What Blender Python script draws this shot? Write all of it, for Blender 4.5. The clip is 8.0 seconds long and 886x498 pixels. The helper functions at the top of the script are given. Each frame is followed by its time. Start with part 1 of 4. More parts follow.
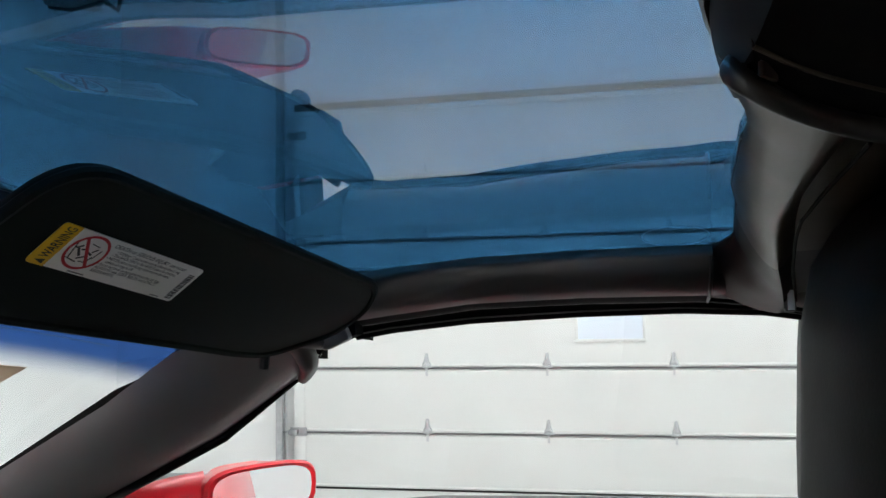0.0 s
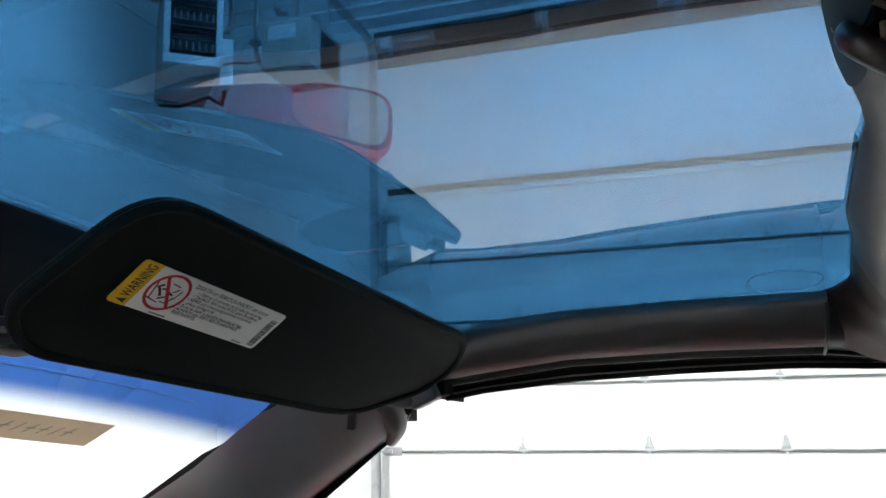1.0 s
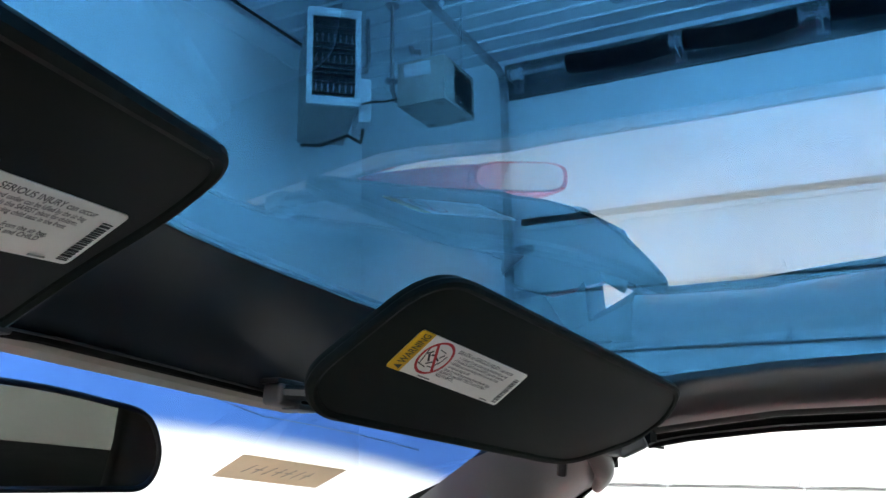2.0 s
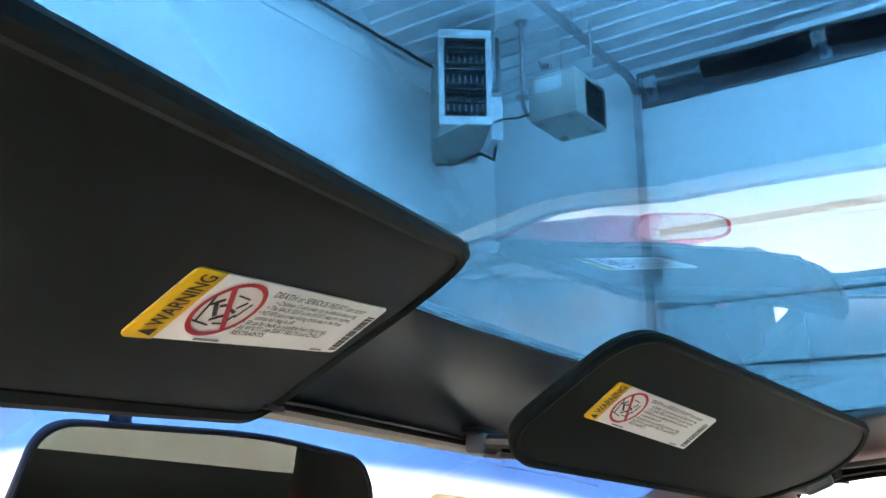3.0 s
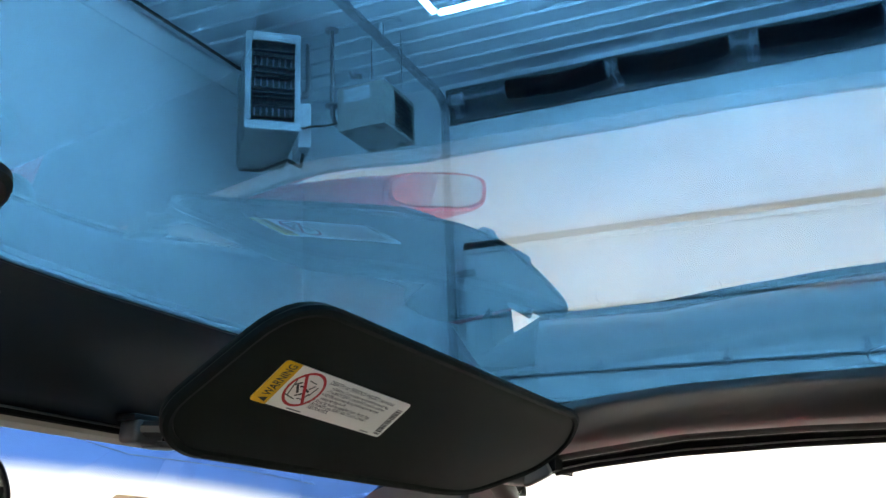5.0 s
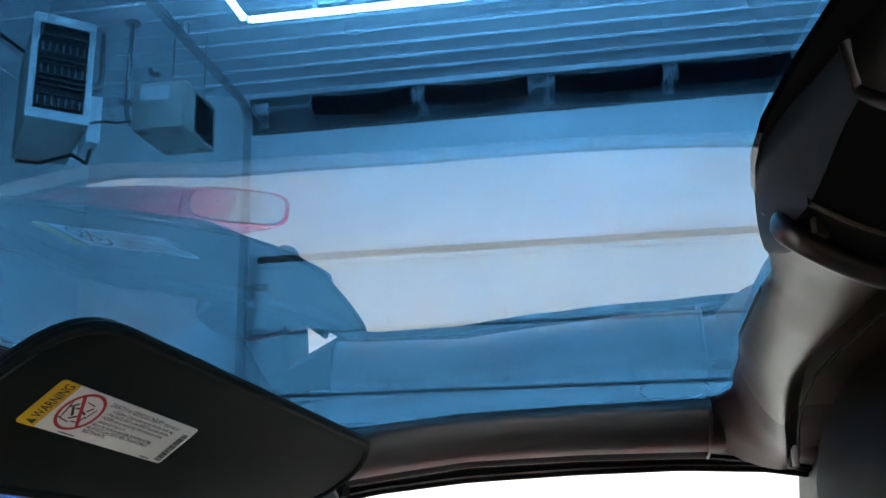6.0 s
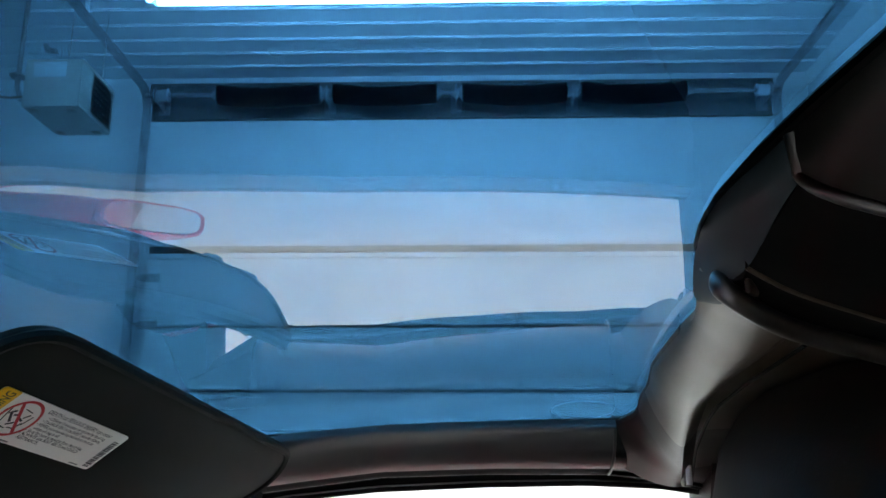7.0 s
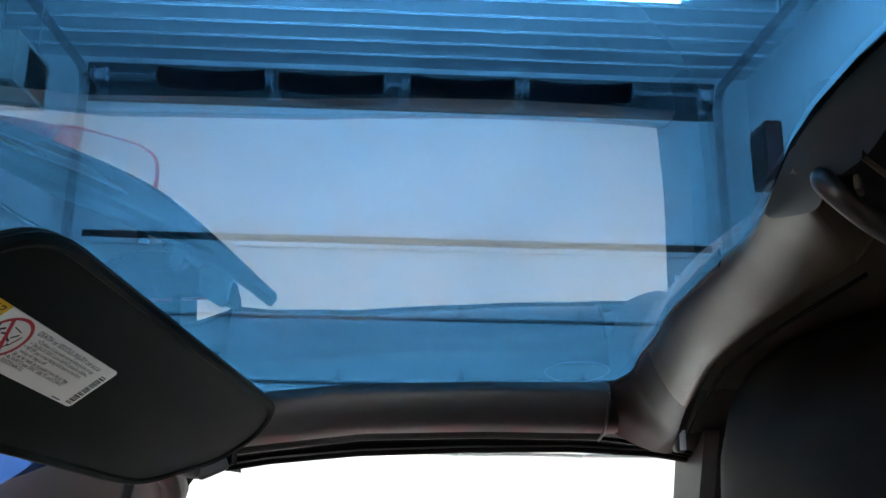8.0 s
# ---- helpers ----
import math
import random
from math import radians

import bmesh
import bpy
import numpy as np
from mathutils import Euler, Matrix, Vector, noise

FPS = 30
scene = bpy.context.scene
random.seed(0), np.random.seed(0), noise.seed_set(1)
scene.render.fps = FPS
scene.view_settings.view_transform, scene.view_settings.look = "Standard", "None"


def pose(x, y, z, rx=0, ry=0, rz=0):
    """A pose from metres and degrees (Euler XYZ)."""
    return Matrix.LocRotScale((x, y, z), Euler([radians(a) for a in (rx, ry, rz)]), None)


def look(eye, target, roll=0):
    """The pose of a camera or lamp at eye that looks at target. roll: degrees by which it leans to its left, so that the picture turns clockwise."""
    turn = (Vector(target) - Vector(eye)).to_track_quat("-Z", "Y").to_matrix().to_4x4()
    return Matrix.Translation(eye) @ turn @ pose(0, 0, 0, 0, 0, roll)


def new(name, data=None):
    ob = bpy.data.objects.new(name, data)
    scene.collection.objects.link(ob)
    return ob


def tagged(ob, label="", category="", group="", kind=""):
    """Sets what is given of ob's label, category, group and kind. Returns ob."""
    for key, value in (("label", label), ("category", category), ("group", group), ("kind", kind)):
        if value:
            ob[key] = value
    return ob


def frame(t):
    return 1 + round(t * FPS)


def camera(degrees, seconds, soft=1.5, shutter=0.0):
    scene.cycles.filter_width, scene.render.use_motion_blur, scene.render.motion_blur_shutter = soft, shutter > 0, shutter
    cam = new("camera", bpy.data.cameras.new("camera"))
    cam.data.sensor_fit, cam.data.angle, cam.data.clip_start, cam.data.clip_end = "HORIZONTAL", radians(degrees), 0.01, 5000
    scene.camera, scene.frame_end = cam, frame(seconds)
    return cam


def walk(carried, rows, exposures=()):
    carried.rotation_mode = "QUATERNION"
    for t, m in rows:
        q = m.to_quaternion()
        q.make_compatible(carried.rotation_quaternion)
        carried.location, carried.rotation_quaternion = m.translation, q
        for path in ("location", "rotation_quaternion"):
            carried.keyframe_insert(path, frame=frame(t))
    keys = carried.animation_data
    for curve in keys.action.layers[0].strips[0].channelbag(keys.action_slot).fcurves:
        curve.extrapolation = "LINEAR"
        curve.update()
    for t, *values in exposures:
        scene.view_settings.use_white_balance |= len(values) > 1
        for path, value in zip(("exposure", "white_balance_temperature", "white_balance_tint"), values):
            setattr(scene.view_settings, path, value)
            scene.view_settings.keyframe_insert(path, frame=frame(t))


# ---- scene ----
cam = camera(54.6, 8.0)
ROOF_TINT, LED = (0.0205, 0.089, 0.180), 110.0
EXPOSURES = [(0.0, -0.68, 6500, 10), (0.3, -0.13, 6500, 10), (1.0, 0.0, 6500, 10), (1.5, 0.02, 6500, 10), (2.2, 0.84, 6700, 10), (3.4, 1.56, 7500, 10), (4.0, 1.46, 7700, 10), (5.0, 0.72, 7400, 10), (6.4, 0.35, 6500, 10), (7.0, 0.3, 6500, 10), (8.0, 0.24, 6500, 10)]
PATH = [
    (0, (0.595, 0.539, 1.419), (0.193, 2.492, 1.576), -0.9),
    (0.5, (0.604, 0.555, 1.401), (0.045, 2.448, 1.727), -0.4),
    (1, (0.591, 0.57, 1.393), (-0.011, 2.444, 1.747), -1.2),
    (1.5, (0.55, 0.558, 1.398), (-0.126, 2.4, 1.783), -1.6),
    (2, (0.535, 0.501, 1.413), (-0.332, 2.254, 1.833), -0.6),
    (2.2, (0.525, 0.487, 1.423), (-0.418, 2.194, 1.864), -0.5),
    (3.3, (0.519, 0.446, 1.436), (-0.645, 2.01, 1.88), -0.9),
    (3.5, (0.528, 0.459, 1.429), (-0.658, 2.008, 1.871), -1.2),
    (4, (0.552, 0.498, 1.419), (-0.66, 2.028, 1.855), -2.0),
    (4.5, (0.568, 0.525, 1.417), (-0.488, 2.159, 1.878), -2.4),
    (5, (0.569, 0.541, 1.417), (-0.181, 2.334, 1.89), -1.9),
    (5.2, (0.57, 0.545, 1.416), (-0.066, 2.379, 1.896), -1.7),
    (6.3, (0.551, 0.542, 1.427), (0.331, 2.465, 1.93), -0.7),
    (6.5, (0.543, 0.527, 1.429), (0.357, 2.454, 1.932), 0.0),
    (7, (0.534, 0.514, 1.432), (0.483, 2.45, 1.934), 0.1),
    (7.5, (0.52, 0.52, 1.431), (0.567, 2.456, 1.931), 0.6),
    (7.7, (0.514, 0.526, 1.426), (0.582, 2.461, 1.927), 0.9),
    (7.9, (0.498, 0.544, 1.409), (0.583, 2.479, 1.907), 0.8),
    (8, (0.48, 0.559, 1.399), (0.577, 2.493, 1.898), 0.8),
]
walk(cam, [(t, look(eye, target, roll)) for t, eye, target, roll in PATH], EXPOSURES)

# ---- world and exposure ----
world = bpy.data.worlds.new("world")
scene.world = world
world.use_nodes = True
world.node_tree.nodes["Background"].inputs[0].default_value = (0.6, 0.75, 1.0, 1)
world.node_tree.nodes["Background"].inputs[1].default_value = 0.05


# ---- materials ----
def mat(name, colour, rough=0.6, metal=0.0, vary=0.12, scale=6.0, fine=120.0, bump=0.05, coat=0.0, spec=0.5, sheen=0.0):
    """A surface with variation at two scales: broad stains and fine grain, with relief from the grain."""
    m = bpy.data.materials.new(name)
    m.use_nodes = True
    nt = m.node_tree
    n, l = nt.nodes, nt.links
    b = n["Principled BSDF"]
    tc = n.new("ShaderNodeTexCoord")
    big, small = n.new("ShaderNodeTexNoise"), n.new("ShaderNodeTexNoise")
    big.inputs["Scale"].default_value, small.inputs["Scale"].default_value = scale, fine
    big.inputs["Detail"].default_value, small.inputs["Detail"].default_value = 5, 3
    for t in (big, small):
        l.new(tc.outputs["Object"], t.inputs["Vector"])
    add = n.new("ShaderNodeMath")
    add.operation = "MULTIPLY_ADD"
    l.new(small.outputs["Fac"], add.inputs[0])
    add.inputs[1].default_value = 0.4
    l.new(big.outputs["Fac"], add.inputs[2])
    ramp = n.new("ShaderNodeMapRange")
    ramp.inputs["From Min"].default_value, ramp.inputs["From Max"].default_value = 0.45, 0.95
    ramp.inputs["To Min"].default_value, ramp.inputs["To Max"].default_value = 1 - vary, 1 + vary
    l.new(add.outputs[0], ramp.inputs["Value"])
    mul = n.new("ShaderNodeMix")
    mul.data_type, mul.blend_type = "RGBA", "MULTIPLY"
    mul.inputs["Factor"].default_value = 1
    mul.inputs["A"].default_value = (*colour, 1)
    l.new(ramp.outputs[0], mul.inputs["B"])
    l.new(mul.outputs["Result"], b.inputs["Base Color"])
    rr = n.new("ShaderNodeMapRange")
    rr.inputs["To Min"].default_value, rr.inputs["To Max"].default_value = max(rough - 0.08, 0.02), min(rough + 0.08, 1)
    l.new(big.outputs["Fac"], rr.inputs["Value"])
    l.new(rr.outputs[0], b.inputs["Roughness"])
    b.inputs["Metallic"].default_value = metal
    b.inputs["Coat Weight"].default_value = coat
    b.inputs["Coat Roughness"].default_value = 0.04
    b.inputs["Specular IOR Level"].default_value = spec
    b.inputs["Sheen Weight"].default_value = sheen
    if bump:
        bp = n.new("ShaderNodeBump")
        bp.inputs["Strength"].default_value, bp.inputs["Distance"].default_value = bump, 0.002
        l.new(small.outputs["Fac"], bp.inputs["Height"])
        l.new(bp.outputs[0], b.inputs["Normal"])
    return m


def glass(name, tint, gloss=True, ripple=0.0, band=None, ior=1.5):
    """A pane that lets light through in its tint and mirrors by the Fresnel law. band: a second tint near the pane's top, between two places along x."""
    m = bpy.data.materials.new(name)
    m.use_nodes = True
    nt = m.node_tree
    n, l = nt.nodes, nt.links
    n.remove(n["Principled BSDF"])
    out = n["Material Output"]
    tr = n.new("ShaderNodeBsdfTransparent")
    tr.inputs[0].default_value = (*tint, 1)
    if band:
        top, x0, x1 = band
        tc, sep = n.new("ShaderNodeTexCoord"), n.new("ShaderNodeSeparateXYZ")
        l.new(tc.outputs["Object"], sep.inputs[0])
        ra, mx = n.new("ShaderNodeMapRange"), n.new("ShaderNodeMix")
        ra.interpolation_type = "SMOOTHSTEP"
        ra.inputs["From Min"].default_value, ra.inputs["From Max"].default_value = x0, x1
        lean, off, both = n.new("ShaderNodeMath"), n.new("ShaderNodeMath"), n.new("ShaderNodeMath")
        lean.operation, off.operation, both.operation = "SUBTRACT", "MAXIMUM", "MULTIPLY_ADD"
        lean.inputs[0].default_value, off.inputs[1].default_value, both.inputs[1].default_value = 1.0, 0.0, 0.50
        l.new(sep.outputs[1], lean.inputs[1])
        l.new(lean.outputs[0], off.inputs[0])
        l.new(off.outputs[0], both.inputs[0])
        l.new(sep.outputs[0], both.inputs[2])
        l.new(both.outputs[0], ra.inputs["Value"])
        mx.data_type = "RGBA"
        mx.inputs["A"].default_value, mx.inputs["B"].default_value = (*tint, 1), (*top, 1)
        l.new(ra.outputs[0], mx.inputs["Factor"])
        l.new(mx.outputs["Result"], tr.inputs[0])
    if not gloss:
        l.new(tr.outputs[0], out.inputs[0])
        return m
    gl, mix, fr = n.new("ShaderNodeBsdfGlossy"), n.new("ShaderNodeMixShader"), n.new("ShaderNodeFresnel")
    gl.inputs["Roughness"].default_value = 0.0
    fr.inputs[0].default_value = ior
    if ripple:
        tc, no, bp = n.new("ShaderNodeTexCoord"), n.new("ShaderNodeTexNoise"), n.new("ShaderNodeBump")
        no.inputs["Scale"].default_value, no.inputs["Detail"].default_value = 9, 0
        bp.inputs["Strength"].default_value, bp.inputs["Distance"].default_value = 1.0, ripple
        l.new(tc.outputs["Object"], no.inputs["Vector"])
        l.new(no.outputs["Fac"], bp.inputs["Height"])
        l.new(bp.outputs[0], gl.inputs["Normal"])
    l.new(fr.outputs[0], mix.inputs[0])
    l.new(tr.outputs[0], mix.inputs[1])
    l.new(gl.outputs[0], mix.inputs[2])
    l.new(mix.outputs[0], out.inputs[0])
    return m


def lamp_mat(name, colour, strength):
    m = bpy.data.materials.new(name)
    m.use_nodes = True
    b = m.node_tree.nodes["Principled BSDF"]
    b.inputs["Base Color"].default_value = (0.9, 0.9, 0.9, 1)
    b.inputs["Emission Color"].default_value = (*colour, 1)
    b.inputs["Emission Strength"].default_value = strength
    return m


M_WALL = mat("wall_paint", (0.86, 0.86, 0.85), 0.55, vary=0.05, scale=0.8, fine=60, bump=0.12)
# Same white paint, dimmed in colour where the door wall gets less light.
M_WALL2 = mat("wall_paint_dimmed", (0.82, 0.82, 0.81), 0.55, vary=0.05, scale=0.8, fine=60, bump=0.12)
M_DOOR = mat("door_enamel", (0.72, 0.72, 0.70), 0.42, vary=0.05, scale=1.3, fine=90, bump=0.06)
M_CEIL = mat("ceiling_steel", (0.74, 0.76, 0.78), 0.38, vary=0.06, scale=1.0, fine=40, bump=0.03)
M_FLOOR = mat("floor_concrete", (0.74, 0.74, 0.72), 0.35, vary=0.12, scale=1.2, fine=50, bump=0.15)
M_HEADER = mat("header_board", (0.115, 0.12, 0.125), 0.6, vary=0.2, scale=3, fine=60)
M_TRIM = mat("grey_trim", (0.30, 0.31, 0.31), 0.5, vary=0.15)
M_GALV = mat("galvanised_steel", (0.66, 0.68, 0.70), 0.36, metal=0.35, vary=0.25, scale=9, fine=70)
M_LOUVRE = mat("dark_grey_steel", (0.075, 0.075, 0.08), 0.5, metal=0.2, vary=0.3, scale=20)
M_BURNER = mat("burner_steel", (0.22, 0.22, 0.23), 0.4, metal=0.5, vary=0.4, scale=30)
M_HINGE = mat("hinge_steel", (0.52, 0.53, 0.54), 0.35, metal=0.15, vary=0.2, scale=12, fine=90)
M_SEAM = mat("seam_grey", (0.23, 0.23, 0.235), 0.6, vary=0.15, scale=8)
# Rubber seals, and also the near-black of shaded faces and openings.
M_MATTBLACK = mat("matt_black", (0.005, 0.005, 0.005), 0.9, vary=0.2, scale=30, spec=0.1)
M_RAIL = mat("satin_rail_plastic", (0.032, 0.031, 0.030), 0.34, vary=0.10, scale=10, fine=900, bump=0.03, spec=0.65)
# Door trim made pale to paint the lit strip along its top edge.
M_SILL = mat("lit_sill_grey", (0.27, 0.255, 0.23), 0.5, vary=0.1, scale=14, fine=300, bump=0.1)
M_MARK = mat("oval_reflection_blue", (0.06, 0.10, 0.16), 0.5, vary=0.2, scale=60)
M_STEEL = mat("dull_steel", (0.30, 0.31, 0.32), 0.45, metal=0.5, vary=0.3, scale=9, fine=70)
M_MIRPL = mat("mirror_housing_plastic", (0.007, 0.007, 0.0075), 0.5, vary=0.1, scale=20, spec=0.25)
M_SPRING = mat("oiled_spring_steel", (0.007, 0.006, 0.008), 0.5, metal=0.1, vary=0.3, scale=12)
M_RUBBER = mat("black_rubber", (0.012, 0.012, 0.012), 0.6, vary=0.2, scale=30)
M_HEAT = mat("heater_enamel", (0.29, 0.28, 0.255), 0.42, vary=0.08, scale=4)
M_HEATLT = mat("heater_frame_enamel", (0.56, 0.57, 0.57), 0.4, vary=0.06, scale=4)
# Unseen cabin surfaces, made pale to bounce light up onto visors and header.
M_BEIGE = mat("pale_bounce_tan", (0.46, 0.41, 0.35), 0.5, vary=0.1, scale=14, fine=300, bump=0.2)
# Near-black for shade painted inside the grilles, and for the box lid.
M_DARK = mat("near_black", (0.015, 0.015, 0.016), 0.7, vary=0.3, scale=15)
M_LABEL = mat("label_vinyl", (0.90, 0.89, 0.86), 0.4, vary=0.05, scale=20, bump=0.02)
M_YELLOW = mat("yellow_vinyl", (0.80, 0.46, 0.01), 0.4, vary=0.05, scale=20, bump=0.02)
M_REDINK = mat("red_ink", (0.55, 0.02, 0.03), 0.45, vary=0.06, scale=30, bump=0)
M_INK = mat("black_ink", (0.03, 0.03, 0.035), 0.5, vary=0.1, scale=30, bump=0)
M_GREYINK = mat("grey_ink", (0.22, 0.22, 0.22), 0.5, vary=0.1, scale=30, bump=0)
M_VISOR = mat("visor_cloth", (0.0068, 0.0092, 0.0078), 0.9, vary=0.15, scale=25, fine=2500, bump=0.05, spec=0.15, sheen=0.04)
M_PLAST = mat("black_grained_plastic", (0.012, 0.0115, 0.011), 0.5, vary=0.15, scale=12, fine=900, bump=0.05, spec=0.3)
M_SATIN = mat("satin_black_plastic", (0.010, 0.010, 0.0105), 0.33, vary=0.15, scale=10, fine=500, bump=0.05)
M_HEADPL = mat("satin_header_plastic", (0.009, 0.015, 0.021), 0.36, vary=0.12, scale=8, fine=700, bump=0.04, spec=0.45)
M_PILLAR = mat("grey_pillar_plastic", (0.115, 0.116, 0.116), 0.42, vary=0.08, scale=10, fine=800, bump=0.05)
M_GLOSS = mat("polished_black_plastic", (0.020, 0.017, 0.014), 0.32, vary=0.12, scale=12, fine=900, bump=0.02, spec=1.0)
# Hoop plastic with a dark red reflection mixed into its colour.
M_HOOPEND = mat("reflected_red_brown", (0.020, 0.014, 0.012), 0.45, vary=0.12, scale=10, fine=900, bump=0.04, spec=0.3)
M_TRACK = mat("weathered_zinc", (0.41, 0.42, 0.43), 0.45, metal=0.2, vary=0.3, scale=9, fine=70)
M_HOOP = mat("warm_black_plastic", (0.058, 0.045, 0.031), 0.36, vary=0.12, scale=10, fine=900, bump=0.04, spec=0.40)
# Housing black with the glass roof's blue reflection put into the colour.
M_HOUSE = mat("black_with_roof_blue", (0.024, 0.036, 0.042), 0.5, vary=0.12, scale=10, fine=900, bump=0.04, spec=0.18)
M_FOAM = mat("beige_foam", (0.30, 0.28, 0.25), 0.85, vary=0.1, scale=20, fine=400, bump=0.1)
M_GREYPL = mat("grey_plastic", (0.06, 0.058, 0.055), 0.45, vary=0.12, scale=40)
M_LEATHER = mat("black_leather", (0.0095, 0.0075, 0.005), 0.6, vary=0.2, scale=18, fine=350, bump=0.08, sheen=0.0, spec=0.08)
M_CARPET = mat("black_carpet", (0.02, 0.02, 0.02), 0.95, vary=0.25, scale=20, fine=400, bump=0.4)
M_PAINT = mat("red_car_paint", (0.70, 0.010, 0.022), 0.3, vary=0.04, scale=3, bump=0, coat=0.4)
M_CHROME = mat("mirror_silver", (0.90, 0.91, 0.92), 0.02, metal=1.0, vary=0.0, bump=0)
M_CHROME.node_tree.nodes["Principled BSDF"].inputs["Roughness"].links and M_CHROME.node_tree.links.remove(M_CHROME.node_tree.nodes["Principled BSDF"].inputs["Roughness"].links[0])
M_CHROME.node_tree.nodes["Principled BSDF"].inputs["Roughness"].default_value = 0.01
M_CARD = mat("tan_card", (0.56, 0.475, 0.38), 0.8, vary=0.08, scale=30, fine=300, bump=0.1)
nt = M_CARD.node_tree
paper, thin = nt.nodes.new("ShaderNodeMixShader"), nt.nodes.new("ShaderNodeBsdfTranslucent")
thin.inputs[0].default_value = (0.58, 0.49, 0.40, 1)
paper.inputs[0].default_value = 0.55
nt.links.new(nt.nodes["Principled BSDF"].outputs[0], paper.inputs[1])
nt.links.new(thin.outputs[0], paper.inputs[2])
nt.links.new(paper.outputs[0], nt.nodes["Material Output"].inputs[0])
M_TYRE = mat("tyre_rubber", (0.02, 0.02, 0.02), 0.8, vary=0.2, scale=10)
M_FROST = mat("frosted_pane", (0.72, 0.78, 0.86), 0.3, vary=0.03, scale=3, bump=0.02)
M_REDBOX = mat("dark_red_plastic", (0.10, 0.02, 0.02), 0.4, vary=0.15, scale=20)
M_ROOF = glass("tinted_roof_glass", ROOF_TINT, ripple=0.00006, ior=1.315)
M_ROOFBACK = glass("tinted_roof_glass_top", (0.97, 0.97, 0.97), gloss=False)
M_WIND = glass("windshield_glass", (0.86, 0.90, 0.88), band=((0.030, 0.091, 0.285), 0.060, 0.122), ior=1.08)
M_TINT = glass("privacy_glass", (0.056, 0.062, 0.054), gloss=False)
M_SIDE = glass("side_glass", (0.90, 0.93, 0.91))
M_LED = lamp_mat("led_tube", (0.93, 0.97, 1.0), LED)


# ---- builders ----
def finish(name, bm, material, smooth=40):
    me = bpy.data.meshes.new(name)
    bmesh.ops.recalc_face_normals(bm, faces=bm.faces[:])
    bm.to_mesh(me)
    bm.free()
    for one in material if isinstance(material, (list, tuple)) else (material,):
        me.materials.append(one)
    if smooth:
        me.polygons.foreach_set("use_smooth", [True] * len(me.polygons))
        me.set_sharp_from_angle(angle=radians(smooth))
    return me


def part(name, bm, material, parent=None, label="", smooth=40):
    if isinstance(bm, bpy.types.Mesh) and not bm.materials:
        bm.materials.append(material)
    ob = new(name, bm if isinstance(bm, bpy.types.Mesh) else finish(name, bm, material, smooth))
    if parent:
        ob.parent = parent
    return tagged(ob, label) if label else ob


def thing(name, label, category, group="", kind="", at=(0, 0, 0)):
    ob = new(name)
    ob.empty_display_size = 0.05
    ob.location = at
    return tagged(ob, label, category, group, kind)


def solid(name, bm, material, label, category="", kind="structure", smooth=40, group=""):
    return tagged(part(name, bm, material, None, "", smooth), label, category, group, kind)


def box(lo, hi, bevel=0.0, seg=2, m=None, bm=None):
    bm = bm or bmesh.new()
    lo, hi = Vector(lo), Vector(hi)
    got = bmesh.ops.create_cube(bm, size=1, matrix=Matrix.Translation((lo + hi) / 2) @ Matrix.Diagonal((*(hi - lo), 1)))
    if bevel:
        edges = list({e for v in got["verts"] for e in v.link_edges})
        got = bmesh.ops.bevel(bm, geom=edges, offset=bevel, segments=seg, profile=0.5, affect="EDGES")
    if m is not None:
        bmesh.ops.transform(bm, matrix=m, verts=bm.verts[:])
    return bm


def rod(points, r, n=10, bm=None, caps=True):
    """A round bar along points; r: one radius, or one a point."""
    bm = bm or bmesh.new()
    pts = [Vector(p) for p in points]
    radii = r if isinstance(r, (list, tuple)) else [r] * len(pts)
    rings, side = [], None
    for i, p in enumerate(pts):
        d = (pts[min(i + 1, len(pts) - 1)] - pts[max(i - 1, 0)]).normalized()
        side = (side - d * side.dot(d)).normalized() if side else d.orthogonal().normalized()
        up = d.cross(side)
        rings.append([bm.verts.new(p + radii[i] * (math.cos(a) * side + math.sin(a) * up)) for a in (2 * math.pi * k / n for k in range(n))])
    for a, b in zip(rings, rings[1:]):
        for k in range(n):
            bm.faces.new((a[k], a[(k + 1) % n], b[(k + 1) % n], b[k]))
    if caps:
        bm.faces.new(rings[0][::-1])
        bm.faces.new(rings[-1])
    return bm


def skin(rows, bm=None, ring=False, caps=False):
    """A sheet over rows of points; ring: each row is closed."""
    bm = bm or bmesh.new()
    vs = [[bm.verts.new(p) for p in row] for row in rows]
    for a, b in zip(vs, vs[1:]):
        for k in range(len(a) - (0 if ring else 1)):
            j = (k + 1) % len(a)
            bm.faces.new((a[k], a[j], b[j], b[k]))
    if caps:
        bm.faces.new(vs[0][::-1])
        bm.faces.new(vs[-1])
    return bm


def rounded(corners, steps=6):
    """A 2D outline with rounded corners, from (u, v, radius)."""
    out, n = [], len(corners)
    for i in range(n):
        p = Vector(corners[i][:2])
        a, b = (Vector(corners[i - 1][:2]) - p), (Vector(corners[(i + 1) % n][:2]) - p)
        r = min(corners[i][2], a.length * 0.49, b.length * 0.49)
        q0, q1 = p + a.normalized() * r, p + b.normalized() * r
        for k in range(steps + 1):
            s = k / steps
            out.append(q0 * (1 - s) ** 2 + p * (2 * s * (1 - s)) + q1 * s * s)
    return out


